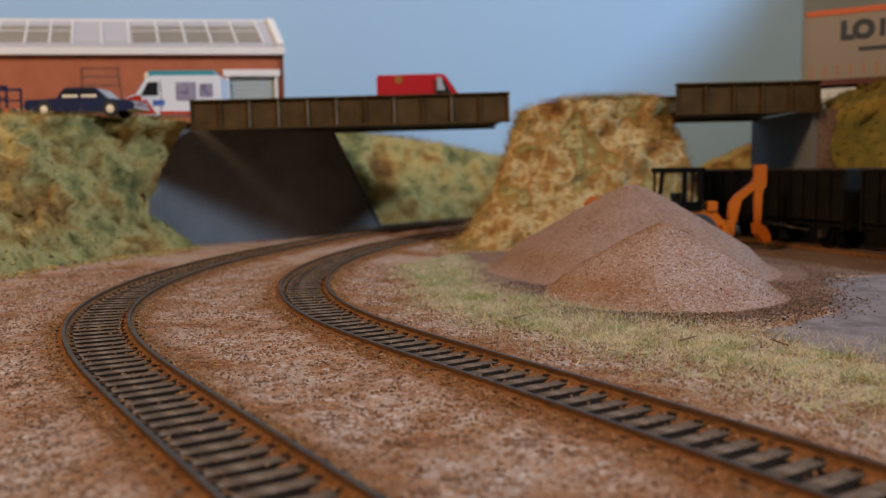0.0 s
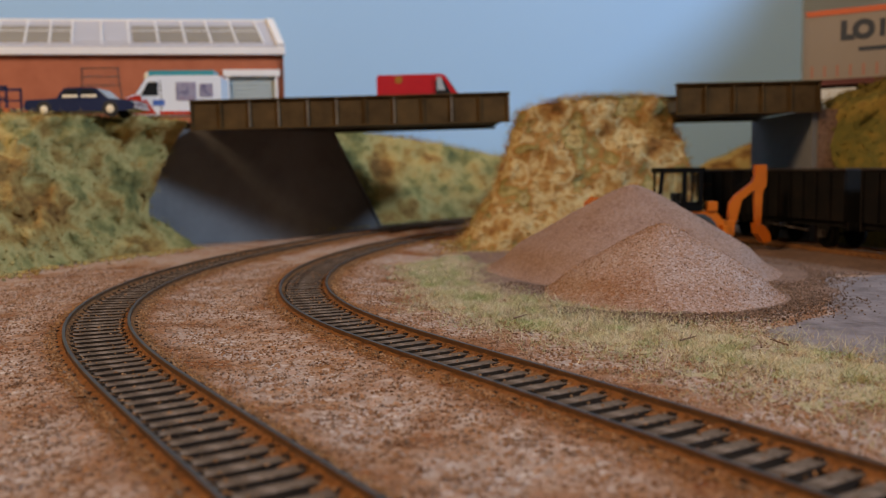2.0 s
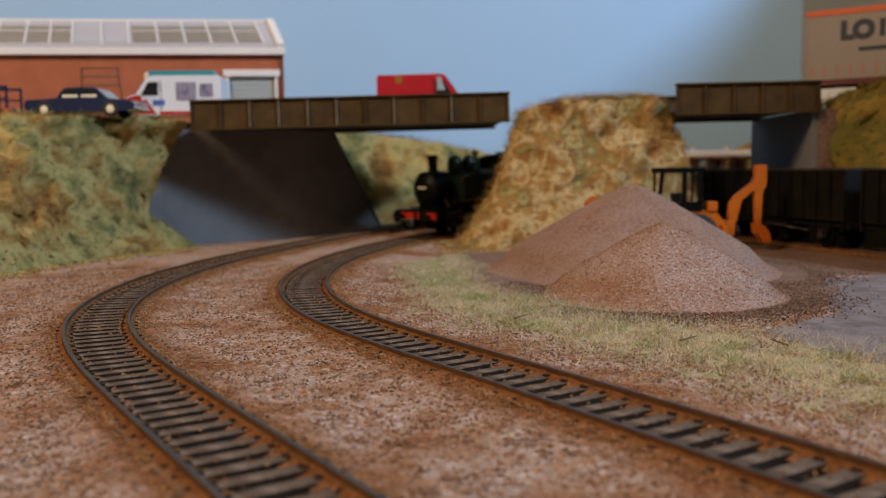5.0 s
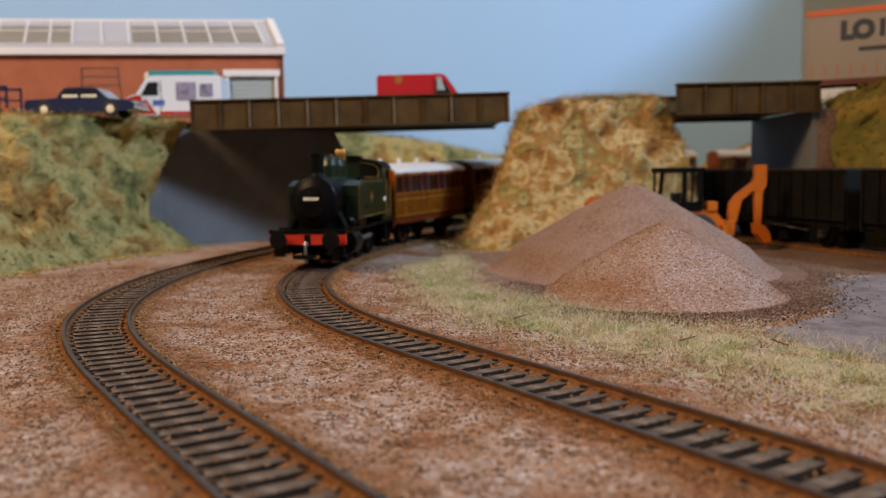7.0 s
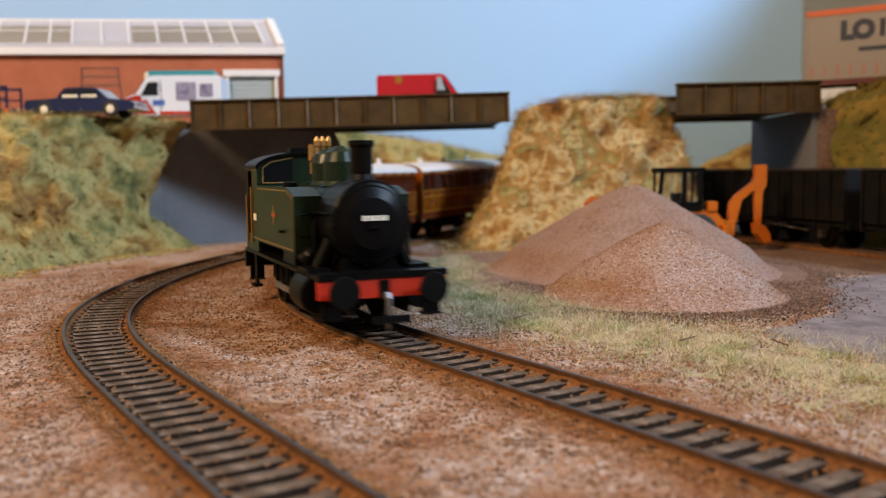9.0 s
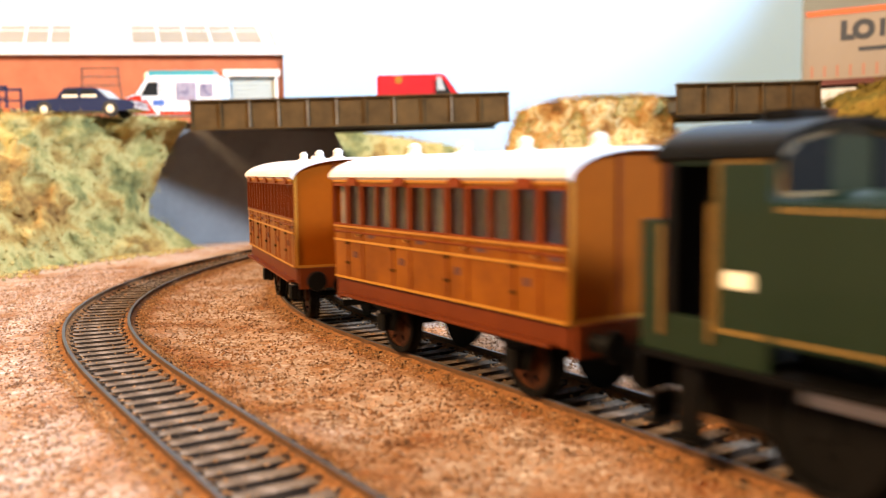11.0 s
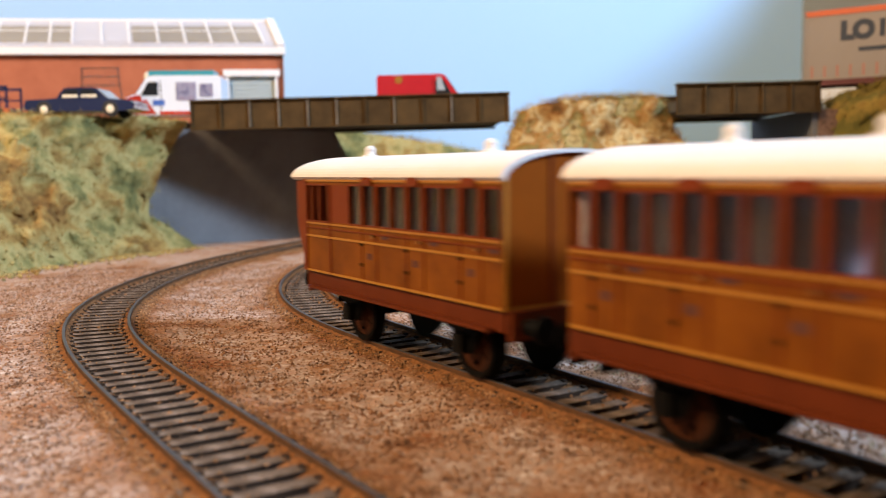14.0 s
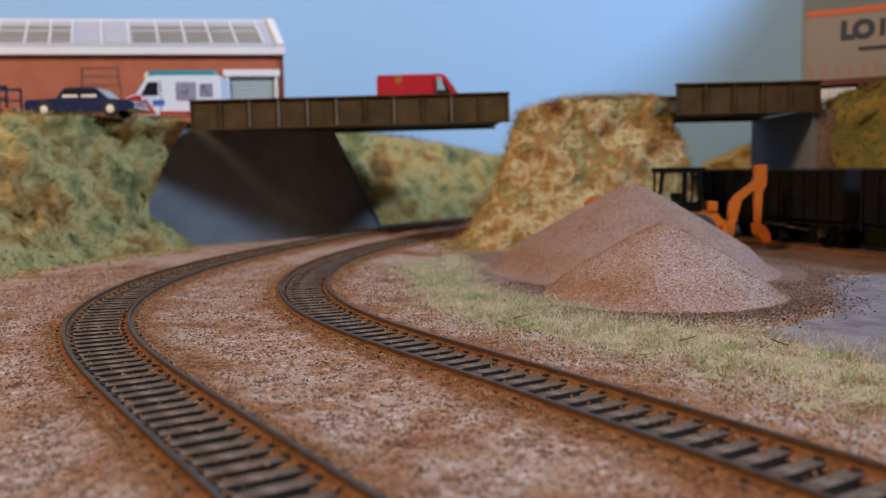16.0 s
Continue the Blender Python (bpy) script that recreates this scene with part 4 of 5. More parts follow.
def build_loco():
    t = thing("steam_locomotive", "dark green and black side-tank steam locomotive with red buffer beam", "steam locomotive")
    # frames and running plate
    for s in (1, -1):
        part("frame", box(-48, 47, min(s * 7, s * 8), max(s * 7, s * 8), 5.5, 14.5), MATTBLACK, t)
        part("running_plate", box(-51, 49, min(s * 6, s * 17), max(s * 6, s * 17), 14.6, 15.6), BLACK, t, bevel=0.15)
    part("running_plate", box(22, 49, -6, 6, 14.6, 15.6), BLACK, t)
    fb = part("buffer_beam", box(48, 50, -17.2, 17.2, 10.0, 14.6), RED, t, "bright red front buffer beam", bevel=0.2)
    part("beam_edge", box(47.6, 50.3, -17.4, 17.4, 14.6, 16.2), BLACK, fb)
    part("beam_step", box(50.0, 50.4, -1.3, 1.3, 9.4, 14.2), BLACK, fb)
    part("rear_beam", box(-51, -49.5, -17.2, 17.2, 9.2, 14.6), BLACK, t, bevel=0.2)
    for x, sg in ((50, 1), (-51, -1)):
        buffers(t, x, sg, 12.2, 11.8, 4.0)
        c = part("coupling", box(min(x, x + sg * 5.5), max(x, x + sg * 5.5), -1.2, 1.2, 4.6, 6.0), MATTBLACK, t)
        part("coupling_hook", box(min(x + sg * 4.8, x + sg * 5.6), max(x + sg * 4.8, x + sg * 5.6), -5, 5, 4.4, 6.2), MATTBLACK, c)
        for y in (13.5, -13.5):
            st = part("step_hanger", box(x - sg * 2.2 - 0.4, x - sg * 2.2 + 0.4, y - 2.4, y + 2.4, 5.2, 9.2), BLACK, t)
            part("step_tread", box(x - sg * 2.2 - 1.8, x - sg * 2.2 + 1.8, y - 2.6, y + 2.6, 4.8, 5.3), BLACK, st)
    part("front_hook", prism([(50.3, 11.0), (53.2, 11.6), (54.0, 10.2), (53.4, 3.0), (52.3, 2.4), (51.8, 4.5), (52.2, 9.5), (50.3, 10.0)], "y", -0.45, 0.45), STEEL, t, "bright steel screw coupling")
    # boiler, smokebox
    part("boiler", turned([(0, 10.2), (1, 10.2)], (-22, 0, 27.5), (27, 0, 27.5), 32), GREEN, t, "dark green boiler", smooth=False)
    for x in (-8, 8, 20):
        part("boiler_band", turned([(0, 10.35), (1, 10.35)], (x - 0.5, 0, 27.5), (x + 0.5, 0, 27.5), 32), BLACK, t)
    sb = part("smokebox", turned([(0, 11.0), (0.97, 11.0), (1, 10.6)], (26, 0, 27.5), (41, 0, 27.5), 36), BLACK, t, "black smokebox")
    part("smokebox_door", turned([(0, 9.4), (0.3, 9.2), (0.8, 6.5), (1, 1.2)], (41, 0, 27.5), (43.6, 0, 27.5), 36), BLACK, sb, "domed black smokebox door")
    part("door_ring", turned([(0, 10.3), (0.5, 10.3), (1, 9.6)], (40.9, 0, 27.5), (41.6, 0, 27.5), 36), BLACK, sb)
    for k in range(18):
        a = 2 * math.pi * k / 18
        part("rivet", turned([(0, 0.35), (0.6, 0.3), (1, 0.1)], (40.9, 10.65 * math.cos(a), 27.5 + 10.65 * math.sin(a)), (41.7, 10.65 * math.cos(a), 27.5 + 10.65 * math.sin(a)), 6), BLACK, sb)
    part("door_handle", box(43.6, 44.3, -1.6, 1.6, 26.4, 26.8), BLACK, sb)
    plate = part("number_plate", box(43.2, 43.7, -3.9, 3.9, 27.9, 30.0), BLACK, t, "cast number plate with pale bars")
    for y in (-2.9, -1.45, 0, 1.45, 2.9):
        part("digit_bar", box(43.7, 43.85, y - 0.52, y + 0.52, 28.3, 29.6), CREAM, plate)
    part("saddle", prism([(-8, 15.6), (8, 15.6), (6.5, 18.5), (5.5, 20), (-5.5, 20), (-6.5, 18.5)], "x", 28, 40), BLACK, t)
    part("shed_plate", box(42.0, 42.3, -0.9, 0.9, 20.6, 21.7), CREAM, t, "small pale oval plate")
    part("chimney", turned([(0, 5.0), (0.08, 3.6), (0.2, 2.9), (0.82, 3.1), (0.9, 3.6), (1, 3.5), (1, 2.4), (0.7, 2.4)], (33.5, 0, 37.6), (33.5, 0, 48.4), 24), BLACK, t, "plain black chimney")
    for x, r, h, nm in ((14, 5.0, 47.6, "dome"), (1, 4.8, 47.2, "dome")):
        part(nm, turned([(0, r + 0.8), (0.12, r), (0.6, r), (0.85, r * 0.8), (1, r * 0.25)], (x, 0, 36.6), (x, 0, h), 24), GREEN, t, "rounded green boiler dome")
    for y in (-1.6, 0.2, 2.0):
        v = part("safety_valve", turned([(0, 0.7), (0.5, 0.6), (0.55, 0.9), (0.8, 0.9), (1, 0.3)], (-5, y, 44.5), (-5, y, 51.0), 10), BRASS, t, "brass safety valve")
    part("whistle", turned([(0, 0.5), (0.4, 0.5), (0.45, 0.9), (1, 0.8)], (-3, -4.0, 40.0), (-3, -4.0, 48.5), 10), BRASS, t, "brass whistle")
    part("turret", rod((-5, 0, 37), (-5, 0, 45), 3.0, 16), GREEN, t)
    # tanks with lining
    for s in (1, -1):
        y0, y1 = sorted((s * 9.0, s * 16.8))
        tk = part("side_tank", prism([(-24, 19.2), (25, 19.2), (25, 34.2), (17, 36.4), (-24, 36.4)], "y", y0, y1), GREEN, t, "dark green side tank with yellow lining", bevel=0.4)
        yo = s * 16.82
        for xa, xb, za, zb in ((-23, 24.2, 19.8, 20.1), (-23, 16.6, 35.4, 35.7), (23.9, 24.2, 20.1, 33.4)):
            part("lining", box(xa, xb, min(yo, yo + s * 0.1), max(yo, yo + s * 0.1), za, zb), LOCOLINE, tk, "yellow lining")
        part("lining", prism([(16.6, 35.4), (24.2, 33.4), (24.2, 33.7), (16.6, 35.7)], "y", yo, yo + s * 0.1), LOCOLINE, tk, "yellow lining")
        # crest as plain shapes
        part("emblem", prism(arc_points(0, 28.4, 1.5, 0, 360, 12)[:-1], "y", yo, yo + s * 0.12), LOCOLINE, tk, "small gold and red emblem disc")
        part("emblem_bar", box(-2.6, 2.6, min(yo, yo + s * 0.16), max(yo, yo + s * 0.16), 28.0, 28.8), RED, tk)
        part("emblem_bar", box(-0.4, 0.4, min(yo, yo + s * 0.18), max(yo, yo + s * 0.18), 25.6, 31.2), LOCOLINE, tk)
        part("tank_support", box(8, 22, min(s * 11, s * 16), max(s * 11, s * 16), 15.7, 19.1), BLACK, tk)
        for k in range(2):
            part("tank_rung", rod((25.0, s * 10.5, 23.5 + 6 * k), (26.2, s * 15.5, 23.5 + 6 * k), 0.3, 6), BLACK, tk)
        part("tank_filler", turned([(0, 2.2), (0.8, 2.2), (1, 1.8)], (6, s * 13, 36.4), (6, s * 13, 37.8), 14), BLACK, tk)
        part("tank_step", box(9, 13, min(s * 16.8, s * 18.2), max(s * 16.8, s * 18.2), 24, 24.6), BLACK, tk)
        part("handrail", rod((25.2, s * 11.6, 30), (39, s * 11.6, 30), 0.35, 8), BLACK, t)
        part("injector_pipe", rod((27, s * 12, 16), (27, s * 11.4, 28), 0.9, 10), BLACK, t)
        part("air_tank", turned([(0, 1.5), (0.08, 2.6), (0.92, 2.6), (1, 1.5)], (17.5, s * 13, 18.4), (30, s * 13, 18.4), 16), BLACK, t, "black cylindrical air tank")
        # steam pipe and cylinder
        part("steam_pipe", rod((33, s * 9, 23), (33, s * 14, 13), 1.8, 12), BLACK, t)
        cy = part("cylinder", turned([(0, 4.8), (0.06, 5.2), (0.94, 5.2), (1, 4.8)], (27, s * 14.2, 10.2), (40, s * 14.2, 10.2), 22), BLACK, t, "black outside cylinder")
        part("valve_chest", box(28, 39, min(s * 11, s * 17), max(s * 11, s * 17), 12.5, 16.5), BLACK, cy, bevel=0.6)
        part("slide_bar", box(14, 27, min(s * 13.6, s * 14.8), max(s * 13.6, s * 14.8), 10.9, 11.6), STEEL, t)
        part("slide_bar", box(14, 27, min(s * 13.6, s * 14.8), max(s * 13.6, s * 14.8), 8.8, 9.5), STEEL, t)
        part("cab_step", box(-44.5, -37.5, min(s * 13.5, s * 16.4), max(s * 13.5, s * 16.4), 3.4, 4.2), BLACK, t)
        part("cab_step_plate", box(-43.5, -38.5, min(s * 14.6, s * 15.2), max(s * 14.6, s * 15.2), 3.5, 14.6), BLACK, t)
        # cab sides with opening, window and lining
        yo, yi = s * 16.7, s * 15.9
        ya, yb = min(yo, yi), max(yo, yi)
        lower = part("cab_side", box(-34.5, -24.02, ya, yb, 15.6, 42.2), GREEN, t, "green cab side with yellow lining")
        part("cab_side", box(-45, -34.52, ya, yb, 15.6, 21.0), GREEN, t)
        part("cab_side", box(-45, -42.8, ya, yb, 21.0, 42.2), BLACK, t)
        part("cab_side", box(-42.78, -34.52, ya, yb, 41.0, 42.2), GREEN, t)
        part("door_handrail", rod((-34.9, yo + s * 0.4, 18), (-34.9, yo + s * 0.4, 36), 0.3, 8), BRASS, t)
        for xa, xb, za, zb in ((-34.2, -24.5, 19.7, 20.1), (-34.2, -33.8, 20.1, 41.2), (-34.2, -24.5, 41.2, 41.6)):
            part("lining", box(xa, xb, min(yo, yo + s * 0.1), max(yo, yo + s * 0.1), za, zb), LOCOLINE, lower, "yellow lining")
        part("side_digits", box(-32.5, -27, min(yo, yo + s * 0.1), max(yo, yo + s * 0.1), 25.5, 27.6), CREAM, lower, "small pale number bar")
        part("cab_handrail", rod((-45.6, s * 16.9, 18), (-45.6, s * 16.9, 33), 0.35, 8), BRASS, t)
        by0, by1 = sorted((s * 16.4, s * 15.4))
        part("bunker_side", box(-51, -45.02, by0, by1, 15.6, 33.5), GREEN, t)
    part("cab_floor", box(-50.5, -24, -15.8, 15.8, 15.7, 16.6), BLACK, t)
    front = [(-15.8, 35.4), (15.8, 35.4), (15.8, 42.0)] + [(15.8 * math.cos(a), 42.0 + 4.3 * math.sin(a)) for a in (math.pi * i / 12 for i in range(1, 12))] + [(-15.8, 42.0)]
    fr = part("cab_front", prism(front, "x", -24.8, -24.0), GREEN, t)
    for s in (1, -1):
        w = part("cab_window", prism([(s * 5.0, 37.6), (s * 14.4, 37.6), (s * 14.4, 41.6), (s * 12.0, 43.2), (s * 5.0, 44.6)], "x", -23.95, -23.7), MATTBLACK, fr, "wide dark front cab window")
        for q0, q1 in (((4.6, 37.2), (14.8, 37.2)), ((14.8, 37.2), (14.8, 41.8)), ((14.8, 41.8), (12.2, 43.7)), ((12.2, 43.7), (4.6, 45.0))):
            part("window_lining", rod((-23.85, s * q0[0], q0[1]), (-23.85, s * q1[0], q1[1]), 0.22, 6), LOCOLINE, w, "yellow window lining")
    part("cab_back", box(-45.0, -44.2, -15.8, 15.8, 16.6, 42), BLACK, t)
    part("bunker", box(-51, -50, -15.4, 15.4, 15.6, 33.5), BLACK, t)
    part("bunker_coal", box(-50, -45.1, -15.3, 15.3, 16, 31), MATTBLACK, t, "black coal")
    arc = [(17.4 * math.cos(a), 41.9 + 5.0 * math.sin(a)) for a in (math.pi * i / 20 for i in range(21))]
    roof = part("cab_roof", prism(arc + [(y * 0.95, z - 0.7) for y, z in reversed(arc)], "x", -47, -22.5), BLACK, t, "black arched cab roof")
    part("roof_vent", box(-38, -31, -4, 4, 46.4, 48.2), BLACK, roof, bevel=0.4)
    part("firebox", box(-24, -10, -9.5, 9.5, 12, 30), BLACK, t)
    # the body is 32 wide and its cab 21 long
    for o in t.children_recursive:
        for q in o.data.vertices:
            q.co.y *= 0.955
            if q.co.x < -0.024:
                q.co.x = -0.024 + (q.co.x + 0.024) * 0.8
    # wheels and rods
    axles = []
    for x in (20.0, 0.0, -20.0):
        ax = wheelset(t, x, 9.0, MATTBLACK, "driving_wheelset")
        for s in (1, -1):
            part("crank_pin", rod((3.6 * s, s * 9.8, 0), (3.6 * s, s * 11.6, 0), 0.8, 8), STEEL, ax)
        axles.append(ax)
    rods = []
    for s in (1, -1):
        r = part("coupling_rod", box(-21.6, 21.6, min(s * 10.9, s * 11.5), max(s * 10.9, s * 11.5), 8.1, 9.9), STEEL, t, "steel coupling rod", bevel=0.2)
        rods.append((r, s))
    return t, axles, rods


LOCO, LOCO_AXLES, LOCO_RODS = build_loco()
COACHES = [coach(4, (-31, -10.3, 10.3, 31), False, "orange teak four-wheeled coach with four compartments"),
           coach(5, (-23.5, 0.5, 24.5), False, "orange teak four-wheeled coach with five compartments"),
           coach(5, (-23.5, 0.5, 24.5), False, "orange teak four-wheeled coach with five compartments"),
           coach(3, (-36, 16), True, "orange teak brake coach with a bowed red-brown end")]


# ---------------------------------------------------------------- on the upper road
NAVY = shade("navy_car_paint", [(0.012, 0.018, 0.055), (0.018, 0.025, 0.075)], 60, 0.2, coat=0.8)
VANRED = shade("red_van_paint", [(0.42, 0.012, 0.018), (0.5, 0.018, 0.024)], 60, 0.25, coat=0.6)
VANWHITE = shade("white_van_paint", [(0.68, 0.75, 0.86), (0.74, 0.8, 0.9)], 60, 0.3, coat=0.5)
TEAL = shade("teal_roof_bar", [(0.03, 0.2, 0.24), (0.05, 0.28, 0.32)], 60, 0.35)
BLUEMARK = shade("blue_marking", [(0.05, 0.12, 0.42), (0.07, 0.16, 0.5)], 60, 0.4)
DARKGLASS = shade("dark_glazing", [(0.012, 0.013, 0.015), (0.02, 0.022, 0.025)], 60, 0.12)
PALEGLASS = shade("pale_glazing", [(0.32, 0.36, 0.38), (0.42, 0.45, 0.47)], 60, 0.15)
LILAC = shade("lilac_print", [(0.06, 0.06, 0.16), (0.3, 0.3, 0.42), (0.16, 0.06, 0.12)], 200, 0.5, spread=0.2)
TYRE = shade("tyre_rubber", [(0.015, 0.015, 0.015), (0.025, 0.024, 0.023)], 90, 0.8)
CHROME = shade("hub_chrome", [(0.6, 0.6, 0.6), (0.7, 0.7, 0.7)], 90, 0.25, 0.8)
DIGGER = shade("orange_digger_paint", [(0.4, 0.085, 0.002), (0.55, 0.135, 0.004)], 60, 0.42)
WAGON = shade("sooty_wagon_black", [(0.003, 0.0028, 0.003), (0.006, 0.005, 0.0045), (0.014, 0.009, 0.006)], 80, 0.75, bump=0.2, fine=700, spread=0.25, spec=0.12)
RIM = shade("worn_wagon_rim", [(0.012, 0.009, 0.008), (0.03, 0.022, 0.019), (0.14, 0.11, 0.1)], 45, 0.45, spread=0.18)
TRAILERSIDE = shade("beige_trailer_side", [(0.25, 0.225, 0.215), (0.29, 0.26, 0.25)], 20, 0.5)
ORANGERED = shade("orange_red_trim", [(0.55, 0.1, 0.03), (0.62, 0.13, 0.04)], 60, 0.45)
FADEDRED = shade("faded_red_print", [(0.36, 0.15, 0.12), (0.42, 0.19, 0.16)], 60, 0.5)
MAROON = shade("maroon_skirt", [(0.08, 0.012, 0.016), (0.12, 0.02, 0.022)], 60, 0.5)
INK = shade("navy_lettering", [(0.012, 0.022, 0.045), (0.018, 0.03, 0.06)], 60, 0.5)


def industrial_building():
    t = thing("brick_building", "red brick industrial unit with a white framed glazed roof", "building", mm(-107, 605, 71.2, 0, 0, 5.2))
    top, deep, run, rise = 52.5, 90.0, 45.0, 23.5
    # front wall with a door opening
    w = part("front_wall", box(-320, -37.6, 0, 4, 0, top), BRICK, t, "plain red brick wall")
    part("front_wall", box(-5, 0, 0, 4, 0, top), BRICK, t)
    part("front_wall", box(-37.6, -5, 0, 4, 34.2, top), BRICK, t)
    gable = [(0, 0), (deep, 0), (deep, top), (run, top + rise - 1.2), (0, top)]
    part("gable_wall", prism(gable, "x", -4, 0.0 - 0.01), BRICK, t)
    part("gable_wall", prism(gable, "x", -320, -316), BRICK, t)
    part("back_wall", box(-316, -4, deep - 4, deep, 0, top), BRICK, t)
    d = part("roller_door", box(-37.4, -5.2, 1.6, 2.6, 0, 34.2), DOORGREY, t, "pale grey roller shutter door")
    for i in range(11):
        part("slat", box(-37.2, -5.4, 1.1, 1.6, i * 3.1 + 0.4, i * 3.1 + 2.6), DOORGREY, d)
    part("door_jamb", box(-38.6, -36.6, -0.9, 0.0, 0, 34), WHITE, d)
    part("door_jamb", box(-6.0, -4.2, -0.9, 0.0, 0, 34), WHITE, d)
    part("lintel", box(-40.5, -2.5, -1.6, 0, 34.0, 38.4), WHITE, t, "white lintel over the roller door", bevel=0.3)
    part("gutter", box(-321, 1.4, -3.6, -0.02, top - 4.2, top + 0.8), WHITE, t, "white eaves fascia", bevel=0.5)
    # roof slope frame
    ang = math.atan2(rise, run)

    def slope(x0, x1, a, b, lift, thick):
        """A slab on the front roof slope between fractions a and b of its height."""
        L = math.hypot(run, rise)
        bm = box(x0, x1, a * L, b * L, lift, lift + thick)
        bmesh.ops.rotate(bm, verts=bm.verts, cent=(0, 0, 0), matrix=Matrix.Rotation(ang, 3, "X"))
        bmesh.ops.translate(bm, verts=bm.verts, vec=(0, 0, top + 0.8))
        return bm
    r = part("roof", slope(-320, 0, 0.0, 1.0, 0, 1.6), ROOFSHEET, t, "white roof frame with panes")
    back = box(-320, 0, 0, math.hypot(run, rise), 0, 1.6)
    bmesh.ops.rotate(back, verts=back.verts, cent=(0, 0, 0), matrix=Matrix.Rotation(ang, 3, "X"))
    bmesh.ops.scale(back, vec=(1, -1, 1), verts=back.verts)
    bmesh.ops.translate(back, verts=back.verts, vec=(0, deep, top + 0.8))
    part("roof", back, ROOFSHEET, t)
    x = -315.0
    edges = [(-187, -170), (-168.5, -154), (-152.5, -139.5), (-136.5, -120), (-117.5, -102), (-99, -83), (-81, -65), (-63, -48), (-46, -31), (-29, -13)]
    for i in range(6):
        edges.insert(0, (-187 - 19.5 * (i + 1) + 1.5, -187 - 19.5 * i - 1.5))
    for a, b in edges:
        sheet = -137 < a < -101
        p = part("roof_pane", slope(a, b, 0.10, 0.74, 1.6, 0.5), ROOFSHEET if sheet else SKYLIGHT, r, "lilac-grey roof sheet" if sheet else "beige skylight pane")
        part("glazing_bar", slope(b, b + 1.2, 0.06, 0.96, 1.6, 0.9), WHITE, r)
        if not sheet:
            part("glazing_bar", slope(a, b, 0.52, 0.54, 2.1, 0.4), WHITE, r)
    part("ridge", box(-321, 1, run - 1.4, run + 1.4, top + rise + 0.4, top + rise + 3.2), WHITE, t, bevel=0.5)
    part("verge", slope(-3.4, 1.4, -0.05, 1.0, 1.0, 2.6), WHITE, t)
    for o in t.children_recursive:
        for q in o.data.vertices:
            q.co.x -= 0.27 * max(0.0, q.co.y)


industrial_building()


def road_wheels(t, xs, w, r, hub=CHROME):
    for x in xs:
        for s in (1, -1):
            a = part("wheel", turned([(0, r * 0.9), (0.12, r), (0.88, r), (1, r * 0.88), (1, r * 0.55), (0.85, r * 0.5), (0.85, 0.1)], (x, s * (w - 2.2), r), (x, s * (w + 0.1), r), 22), TYRE, t, "black tyre on a pale hub")
            part("hub", turned([(0, r * 0.6), (0.6, r * 0.55), (1, r * 0.2)], (x, s * (w - 0.9), r), (x, s * (w + 0.2), r), 16), hub, a)


def saloon_car():
    t = thing("saloon_car", "dark navy blue model saloon car with pale window strips", "car", mm(-196.5, 492, 71.4, 0, 0, -2))
    side = [(-30, 4), (-30.6, 7), (-29.5, 9.6), (-13, 10.4), (12, 10.2), (28, 9.0), (30, 7.0), (29.6, 4), (24, 3.2), (-24, 3.2)]
    part("body", prism(side, "y", -10.6, 10.6), NAVY, t, bevel=0.9, smooth=False)
    cab = [(-13.5, 10.2), (-9.0, 15.6), (-6.5, 16.2), (7.0, 16.2), (9.0, 15.7), (15.5, 10.0)]
    c = part("cabin", prism(cab, "y", -9.2, 9.2), NAVY, t, bevel=0.7)
    for s in (1, -1):
        y = s * 9.2
        for a, b in (((-11.2, 10.6), (-1.0, 15.0)), ((0.4, 10.6), (11.6, 15.0))):
            l0, l1 = (a[0], b[0])
            tl = l0 + (3.4 if l0 < -5 else 0)
            tr = l1 - (4.0 if l1 > 5 else 0)
            part("side_window", prism([(l0, a[1]), (l1, a[1]), (tr, b[1]), (tl, b[1])], "y", y, y + s * 0.15), DARKGLASS, c, "dark side window")
        # cream strips over the panes paint in the lit interior
        for xa in (-9.6, 1.0):
            part("lit_interior_strip", box(xa, xa + 8.4, min(s * 9.35, s * 9.6), max(s * 9.35, s * 9.6), 10.8, 12.3), CREAM, t, "pale cream strip standing for the lit interior in the windows")
        part("bumper", box(-31.0, -28.5, min(0, s * 10), max(0, s * 10), 4.6, 6.0), CHROME, t)
        part("bumper", box(28.8, 31.2, min(0, s * 10), max(0, s * 10), 4.4, 5.8), CHROME, t)
        part("headlight", turned([(0, 1.2), (1, 0.9)], (29.6, s * 7.6, 7.2), (30.5, s * 7.6, 7.2), 12), CHROME, t)
    part("windscreen", prism([(9.6, 15.2), (9.9, 15.4), (15.4, 10.5), (15.1, 10.4)], "y", -8.2, 8.2), PALEGLASS, c)
    road_wheels(t, (-19.5, 17.0), 10.8, 4.4, CREAM)


saloon_car()


def roof_frame():
    t = thing("wire_hurdle", "thin grey wire frame hurdle standing behind the blue car", "hurdle", mm(-199, 520, 72.2))
    for x in (-13, 13):
        part("post", rod((x, 0, 0), (x + (2 if x < 0 else -3), 0, 30), 0.35, 8), RIM, t)
    for z in (20, 25, 30):
        part("rail", rod((-12, 0, z), (11, 0, z), 0.3, 8), RIM, t)
    for i in range(9):
        part("bar", rod((-10 + i * 2.5, 0, 18), (-10 + i * 2.4, 0, 30), 0.15, 6), RIM, t)


roof_frame()


